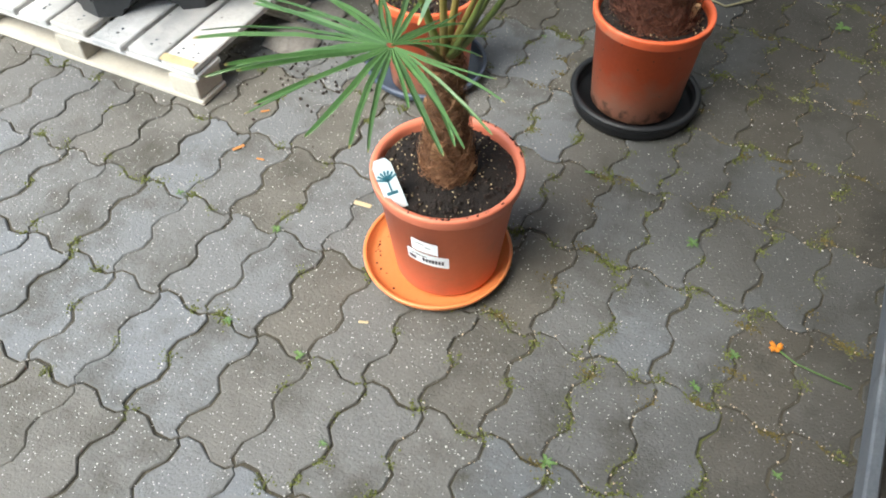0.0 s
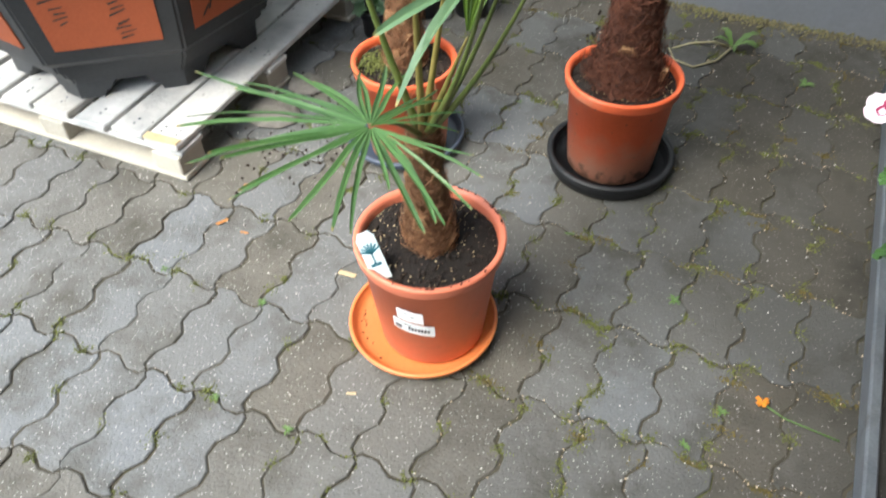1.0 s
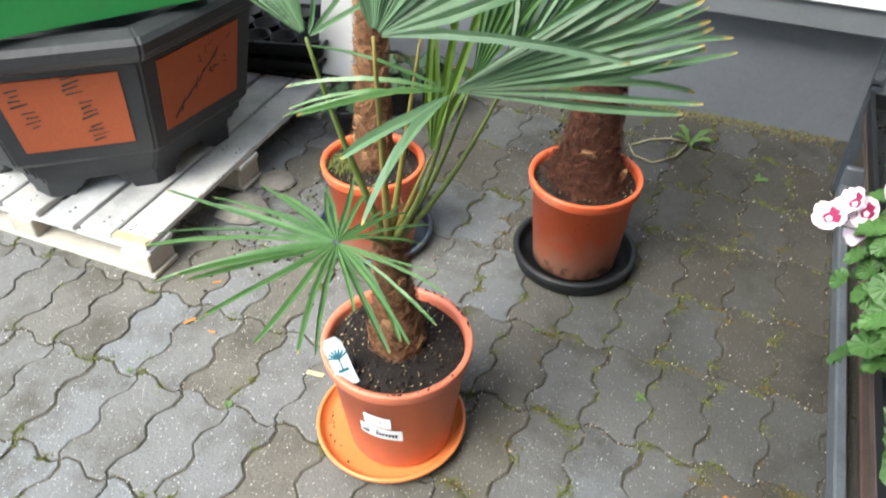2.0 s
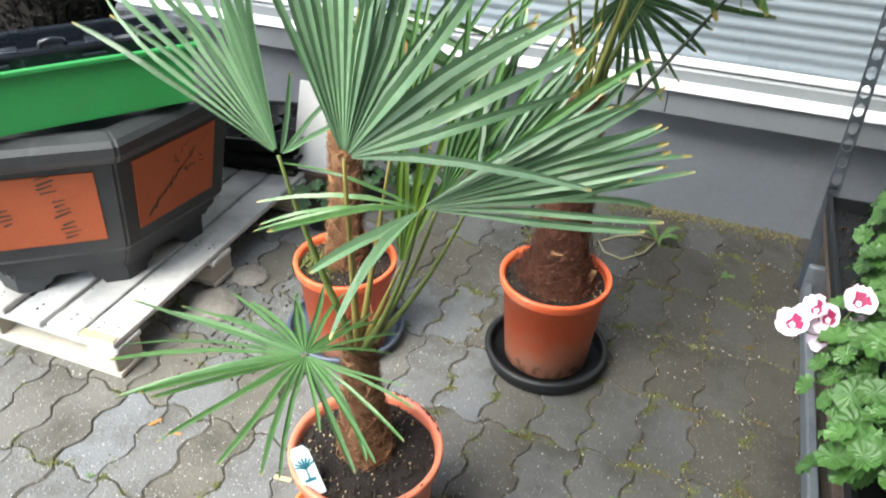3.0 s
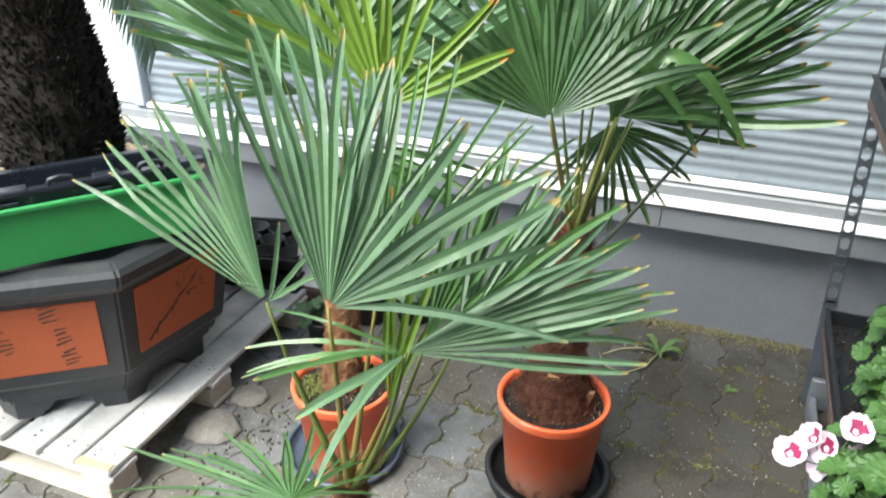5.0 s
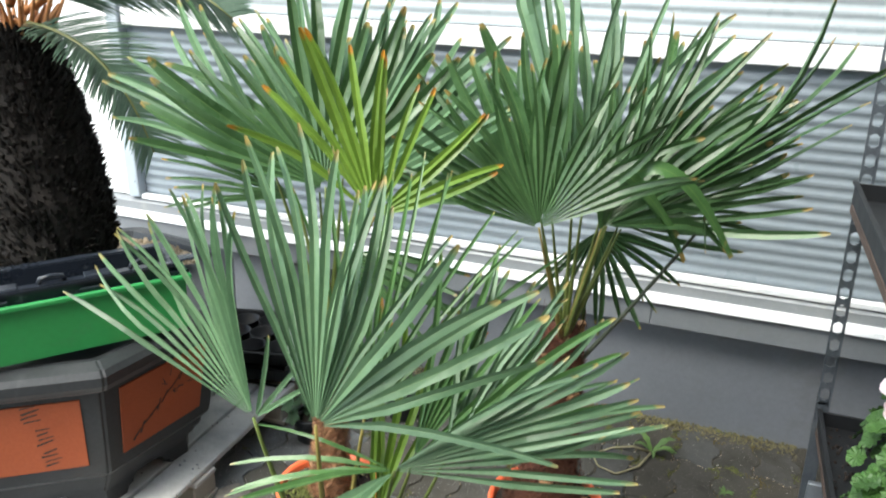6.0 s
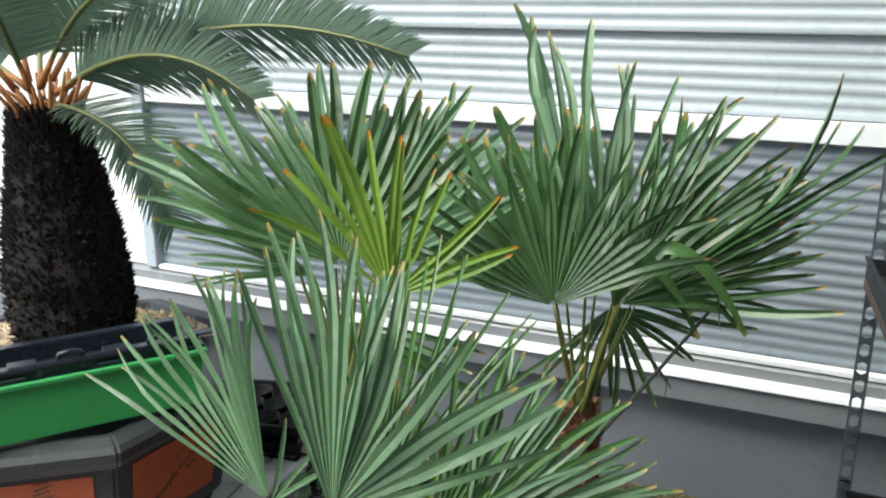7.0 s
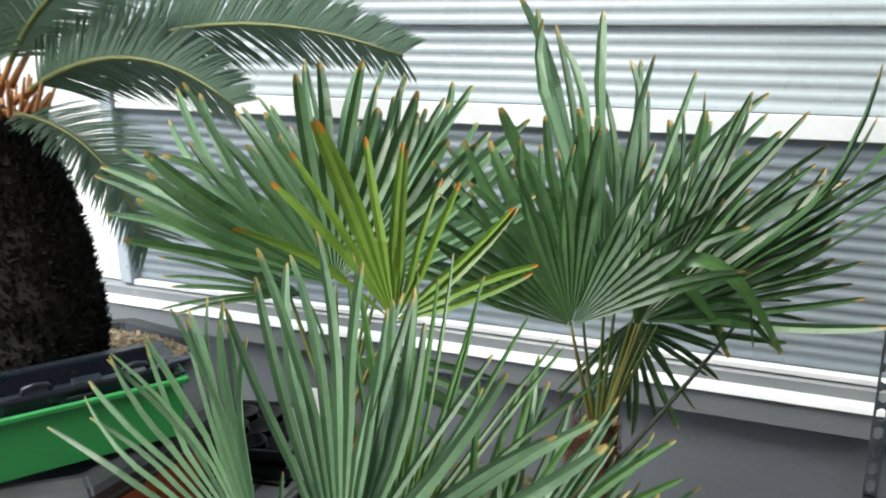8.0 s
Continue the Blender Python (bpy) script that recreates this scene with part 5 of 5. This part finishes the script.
def pelargonium(at, z, seed, size, heads, label, kind="white"):
    t = thing("pelargonium", label, "potted plant", "pelargoniums on the trolley")
    rng = random.Random(seed)
    r = 0.055
    p = part("pot", pot_mesh(r, 0.042, 0.095), BLACKPL, t, smooth=True)
    p.location = (*at, z + 0.005)
    c = Vector((*at, z + 0.10))

    def spot(g):
        a, e = g.uniform(0, 6.28), g.uniform(-0.15, 1.45)
        d = Vector((math.cos(a) * math.cos(e), math.sin(a) * math.cos(e), math.sin(e) * 1.05))
        q = g.uniform(0.62, 1.0)
        return c + d * size * q, d + Vector((g.uniform(-0.4, 0.4), g.uniform(-0.4, 0.4), 0.7))

    v, f = foliage(210, rng, spot, (0.016, 0.034), (7, 0.07, 21), 0.35)
    tagged(raw("foliage", v, f, PEL_LEAF, t, "dense round scalloped green leaves"), kind="stuff")
    sb = bmesh.new()
    for _ in range(10):
        d = Vector((rng.uniform(-1, 1), rng.uniform(-1, 1), 1.2)).normalized()
        tube(bend(c - Vector((0, 0, 0.03)), c + d * size * 0.85, (0, 0, 0.02), 5), [0.004, 0.0035, 0.003, 0.003, 0.002], 6, sb)
    part("stems", sb, PEL_STEM, t, smooth=True)
    for hx, hy, hz, k in heads:
        h = Vector((hx, hy, hz))
        st_ = part("flower_stalk", tube(bend(c + Vector((0, 0, size * 0.5)), h, (0, 0, 0.02), 5), 0.0022, 6), PEL_STEM, t, smooth=True)
        for i in range(k):
            a = i * 2.4
            o = R * (0.034 * math.sqrt(i) * math.cos(a)) + Vector((0, 0, 0.030 * math.sqrt(i) * math.sin(a))) + B * rng.uniform(-0.01, 0.01)
            flower(st_, rng, h + o, kind, rng.uniform(1.0, 1.35))
            part("pedicel", tube(bend(h - Vector((0, 0, 0.035)), h + o, (0, 0, -0.008), 4), 0.0012, 5), PEL_STEM, st_, smooth=True)
    return t


pelargonium((0.68, 0.46), 0.305, 1, 0.20, [(0.515, 0.50, 0.495, 6)], "leafy pelargonium with white and crimson flowers")
pelargonium((0.70, 0.16), 0.305, 2, 0.21, [(0.66, 0.12, 0.60, 2)], "leafy pelargonium with a few white flowers")
pelargonium((0.76, 0.80), 0.305, 3, 0.18, [(0.72, 0.66, 0.58, 3)], "leafy pelargonium with pink flowers", "pink")
pelargonium((0.80, 1.08), 0.305, 4, 0.17, [(0.70, 1.02, 0.58, 3)], "leafy pelargonium with white flowers")
pelargonium((0.72, -0.16), 0.305, 5, 0.20, [(0.62, -0.1, 0.60, 2)], "leafy pelargonium with white flowers")
pelargonium((0.97, 0.95), 0.305, 7, 0.20, [(0.9, 1.0, 0.66, 4)], "leafy pelargonium with white flowers")
pelargonium((0.97, 0.20), 0.305, 8, 0.21, [(0.9, 0.2, 0.66, 3)], "leafy pelargonium with white flowers")
pelargonium((0.95, 0.60), 0.305, 6, 0.20, [(0.9, 0.55, 0.62, 3)], "leafy pelargonium with white flowers")

# ---- small things on the paving ----
def rosette(at, leaves, length, label, seed, lobed=False, lift=0.5):
    t = thing("weed", label, "weed", "weeds in the joints")
    rng = random.Random(seed)
    t.location = (*at, 0.0)
    for i in range(leaves):
        a = 2.4 * i + rng.uniform(-0.3, 0.3)
        d, s = Vector((math.cos(a), math.sin(a), 0)), Vector((-math.sin(a), math.cos(a), 0))
        ln = length * rng.uniform(0.6, 1.1)
        b = bmesh.new()
        rows = []
        for k in range(8):
            q = k / 7
            w = ln * 0.16 * math.sin(0.25 + q * 2.7) * ((0.65 + 0.35 * (k % 2)) if lobed else 1.0)
            p = d * ln * q + Vector((0, 0, 0.003 + ln * lift * (q - 0.75 * q * q)))
            rows.append([b.verts.new(p + s * w * j + Vector((0, 0, 0.12 * w * abs(j)))) for j in (-1, 0, 1)])
        for g, h in zip(rows, rows[1:]):
            for j in (0, 1):
                b.faces.new((g[j], g[j + 1], h[j + 1], h[j]))
        part("leaf", b, WEED, t)
    return t


dl = rosette((0.165, 1.435), 6, 0.085, "dandelion with pale exposed root by the wall", 3, True, 1.6)
part("root", tube([Vector(p) for p in ((0, 0, 0.01), (-0.03, -0.09, 0.008), (-0.09, -0.15, 0.006), (-0.15, -0.13, 0.006), (-0.18, -0.07, 0.006))], [0.004, 0.0035, 0.003, 0.0025, 0.002], 6), ROOT, dl, "pale bare root", True)
part("root", tube([Vector(p) for p in ((0, 0, 0.01), (-0.06, 0.005, 0.012), (-0.12, -0.02, 0.008), (-0.17, -0.07, 0.006))], [0.003, 0.003, 0.0025, 0.002], 6), ROOT, dl, smooth=True)
for x, y, n_, ln in ((-0.6, 0.002, 9, 0.022), (0.39, 1.32, 9, 0.045), (0.22, 0.36, 8, 0.03), (0.31, 0.02, 7, 0.024), (0.48, -0.09, 7, 0.02), (-0.12, 0.07, 6, 0.02), (0.12, -0.24, 8, 0.03), (-0.245, -0.38, 7, 0.02), (-0.38, -0.245, 8, 0.022), (0.26, -0.28, 7, 0.022), (-0.86, 0.0, 6, 0.02), (0.36, 0.12, 8, 0.025), (-0.34, 0.92, 6, 0.02), (-0.14, 1.55, 7, 0.04), (-0.55, -0.24, 7, 0.02)):
    rosette((x, y), n_, ln * 0.6, "tiny green weed growing in a paving joint", int(1000 * (x + 2)), False, 0.7)

marigold = thing("cut_flower", "small wilted orange flower with its stalk on the paving", "flower")
part("stalk", tube([Vector(p) for p in ((0.425, 0.165, 0.012), (0.47, 0.150, 0.006), (0.52, 0.145, 0.006), (0.57, 0.14, 0.006))], 0.0018, 6), WEED, marigold, smooth=True)
v, f = lumps(26, random.Random(8), lambda g: (0.425 + g.uniform(-0.009, 0.009), 0.165 + g.uniform(-0.009, 0.009), 0.010 + g.uniform(0, 0.008)), (0.003, 0.006))
raw("blossom", v, f, ORANGE_FL, marigold, "orange blossom")

for x, y, a, ln, m_, nm, lb in ((-0.309, -0.125, 20, 0.020, CHIP, "wood_chip", "pale wood chip on the paving"), (-0.47, 0.15, 5, 0.042, CHIP, "wood_chip", "thin straw splinter on the paving"), (-0.83, 0.18, 60, 0.03, DRYLEAF, "dry_leaf", "small dry orange leaf"), (-0.76, 0.17, 10, 0.02, DRYLEAF, "dry_leaf", "small dry orange leaf"), (-0.85, 0.32, 40, 0.022, DRYLEAF, "dry_leaf", "small dry orange leaf"), (-0.05, 0.47, 15, 0.022, WEED, "fallen_leaf", "small green leaf on the paving")):
    t = thing(nm, lb, "litter")
    t.matrix_basis = pose(x, y, 0.003, 0, 0, a)
    part("flake", box((ln, ln * 0.28, 0.002), bevel=0.0008), m_, t)

for x, y, s in ((-0.955, 0.60, 0.085), (-0.94, 0.76, 0.06)):
    t = thing("stone", "flat grey-brown stone beside the pallet", "stone")
    b = bmesh.new()
    bmesh.ops.create_icosphere(b, subdivisions=2, radius=1)
    for vv in b.verts:
        q = 1 + 0.25 * noise.noise(vv.co * 1.7 + Vector((x * 9, 0, 0)))
        vv.co = Vector((vv.co.x * s * q, vv.co.y * s * 0.8 * q, max(-0.3, vv.co.z) * s * 0.30 * q + s * 0.09))
    part("rock", b, STONE, t)
    t.location = (x, y, 0.0)

# joints: moss tufts and white grit
rg = random.Random(77)


def on_joint(g, band=0.006):
    if g.random() < 0.5:
        x = round(g.uniform(-1.5, 0.58) / 0.12) * 0.12
        y = g.uniform(-0.5, 1.62)
        x += -0.011 * math.sin(2 * math.pi * y / 0.12)
    else:
        y = round(g.uniform(-0.5, 1.62) / 0.24) * 0.24
        x = g.uniform(-1.5, 0.58)
        y += 0.011 * math.sin(2 * math.pi * x / 0.12)
    return x + g.uniform(-band, band), y + g.uniform(-band, band)


spots = [on_joint(rg) for _ in range(620)]
spots = [s_ for s_ in spots if rg.random() < 0.35 + 0.65 * (s_[0] > -0.3)]


def moss_spot(g):
    x, y = g.choice(spots)
    return x + g.gauss(0, 0.009), y + g.gauss(0, 0.009), -0.004 + g.uniform(0, 0.005)


v, f = lumps(19000, rg, moss_spot, (0.0012, 0.0036))
moss = tagged(raw("moss", v, f, MOSS), "yellow-green moss in the paving joints", "moss", kind="stuff")


def foot_spot(g):
    return g.uniform(-1.6, 0.60), WALL_Y - abs(g.gauss(0, 0.030)), -0.004 + g.uniform(0, 0.012)


v, f = lumps(3800, rg, foot_spot, (0.0015, 0.006))
tagged(raw("wall_foot_dirt", v, f, mat("mossy_dirt", (0.09, 0.075, 0.045), (0.20, 0.18, 0.09), 12, 0.95, 0.5, stain=((0.16, 0.17, 0.04), 6, 0.5, 0.62), spread=0.4, island=True)), "mossy grit along the foot of the wall", "dirt", kind="stuff")
v, f = lumps(1800, rg, lambda g: (*(on_joint(g, 0.012) if g.random() < 0.45 else (g.uniform(-1.5, 0.6), g.uniform(-0.6, 1.6))), 0.001), (0.0008, 0.0028))
tagged(raw("grit", v, f, GRIT), "white grit scattered on the paving", "grit", kind="stuff")
v, f = lumps(160, rg, lambda g: (g.gauss(-0.16, 0.05), g.gauss(1.40, 0.05), 0.003), (0.002, 0.007))
tagged(raw("soil_spill", v, f, CRUMB), "spilt dark soil on the paving", "soil", kind="stuff")
v, f = lumps(220, rg, lambda g: (g.gauss(-0.80, 0.10), g.gauss(0.62, 0.14), 0.003), (0.0015, 0.006))
tagged(raw("soil_spill", v, f, CRUMB), "spilt dark soil beside the pallet", "soil", kind="stuff")



def damp_joint(g, band):
    """A spot on a joint in the damp corner between the big palm, the wall and the trolley."""
    while True:
        x, y = on_joint(g, band)
        if x + 0.25 * y > 0.12 - g.random() * 0.4:
            return x, y


v, f = lumps(1100, rg, lambda g: (*damp_joint(g, 0.005), g.uniform(-0.004, 0.001)), (0.0010, 0.0030))
tagged(raw("grit", v, f, GRAVEL), "pale sandy grit lying in the damp joints", "grit", kind="stuff")
wet = [damp_joint(rg, 0.004) for _ in range(70)]


def wet_spot(g):
    x, y = g.choice(wet)
    return x + g.gauss(0, 0.016), y + g.gauss(0, 0.006), g.uniform(-0.004, 0.0)


v, f = lumps(5200, rg, wet_spot, (0.0012, 0.0034))
tagged(raw("moss", v, f, mat("olive_moss", (0.050, 0.042, 0.010), (0.130, 0.100, 0.022), 14, 0.95, 0.4, spread=0.4, island=True)), "flat olive-brown moss in the damp joints", "moss", kind="stuff")

# ---- paving: interlocking wavy concrete stones ----
PW, PL, GAP = 0.12, 0.24, 0.0024


def zig(q):
    """Flat-topped wave with period 1."""
    return max(-0.8, min(0.8, 1.35 * math.sin(2 * math.pi * q))) / 0.8


def paver_outline(jit, rng):
    ph = (0.10, 0.36, 0.64, 0.90)
    pts = []
    A, C = 0.0110, 0.0105
    for q in ph:
        pts.append((PW * q, C * zig(q) + GAP))
    for k in (0, 1):
        for q in ph:
            pts.append((PW - A * zig(q) - GAP, PL * (k + q) / 2))
    for q in ph[::-1]:
        pts.append((PW * q, PL + C * zig(q) - GAP))
    for k in (1, 0):
        for q in ph[::-1]:
            pts.append((-A * zig(q) + GAP, PL * (k + q) / 2))
    corners = {0: (GAP, GAP), 4: (PW - GAP, GAP), 12: (PW - GAP, PL - GAP), 16: (GAP, PL - GAP)}
    out = []
    for i, p in enumerate(pts):
        if i in corners:
            out.append(corners[i])
        out.append(p)
    return [(x + rng.uniform(-jit, jit), y + rng.uniform(-jit, jit)) for x, y in out]


rg = random.Random(9)
variants = []
for k in range(8):
    vv, ff = prism([(x - PW / 2, y - PL / 2) for x, y in paver_outline(0.0011, rg)], -0.020, 0.0, 0.0026)
    me = bpy.data.meshes.new("paver")
    me.from_pydata(vv, [], ff)
    me.materials.append(PAVER)
    variants.append(me)
paving = thing("pavement", "grey wavy interlocking concrete paving with mossy joints", "paving", kind="structure")
fv, ffc = [], []
for i in range(-34, 26):
    for j in range(-16, 7):
        cx, cy = (i + 0.5) * PW, (j + 0.5) * PL
        if -15 <= i < 6 and -4 <= j < 7:
            ob = new("paver", variants[rg.randrange(8)])
            ob.parent = paving
            ob.matrix_basis = pose(cx + rg.uniform(-0.0012, 0.0012), cy + rg.uniform(-0.0012, 0.0012), rg.uniform(-0.0022, 0.0012), rg.uniform(-0.5, 0.5), rg.uniform(-0.7, 0.7), rg.uniform(-0.4, 0.4))
        else:
            me = variants[(i * 7 + j * 3) % 8]
            k0 = len(fv)
            dz = rg.uniform(-0.002, 0.001)
            fv += [(p.co.x + cx, p.co.y + cy, p.co.z + dz) for p in me.vertices]
            ffc += [tuple(k0 + a for a in p.vertices) for p in me.polygons]
tagged(raw("far_pavers", fv, ffc, PAVER_FAR, paving), kind="stuff")
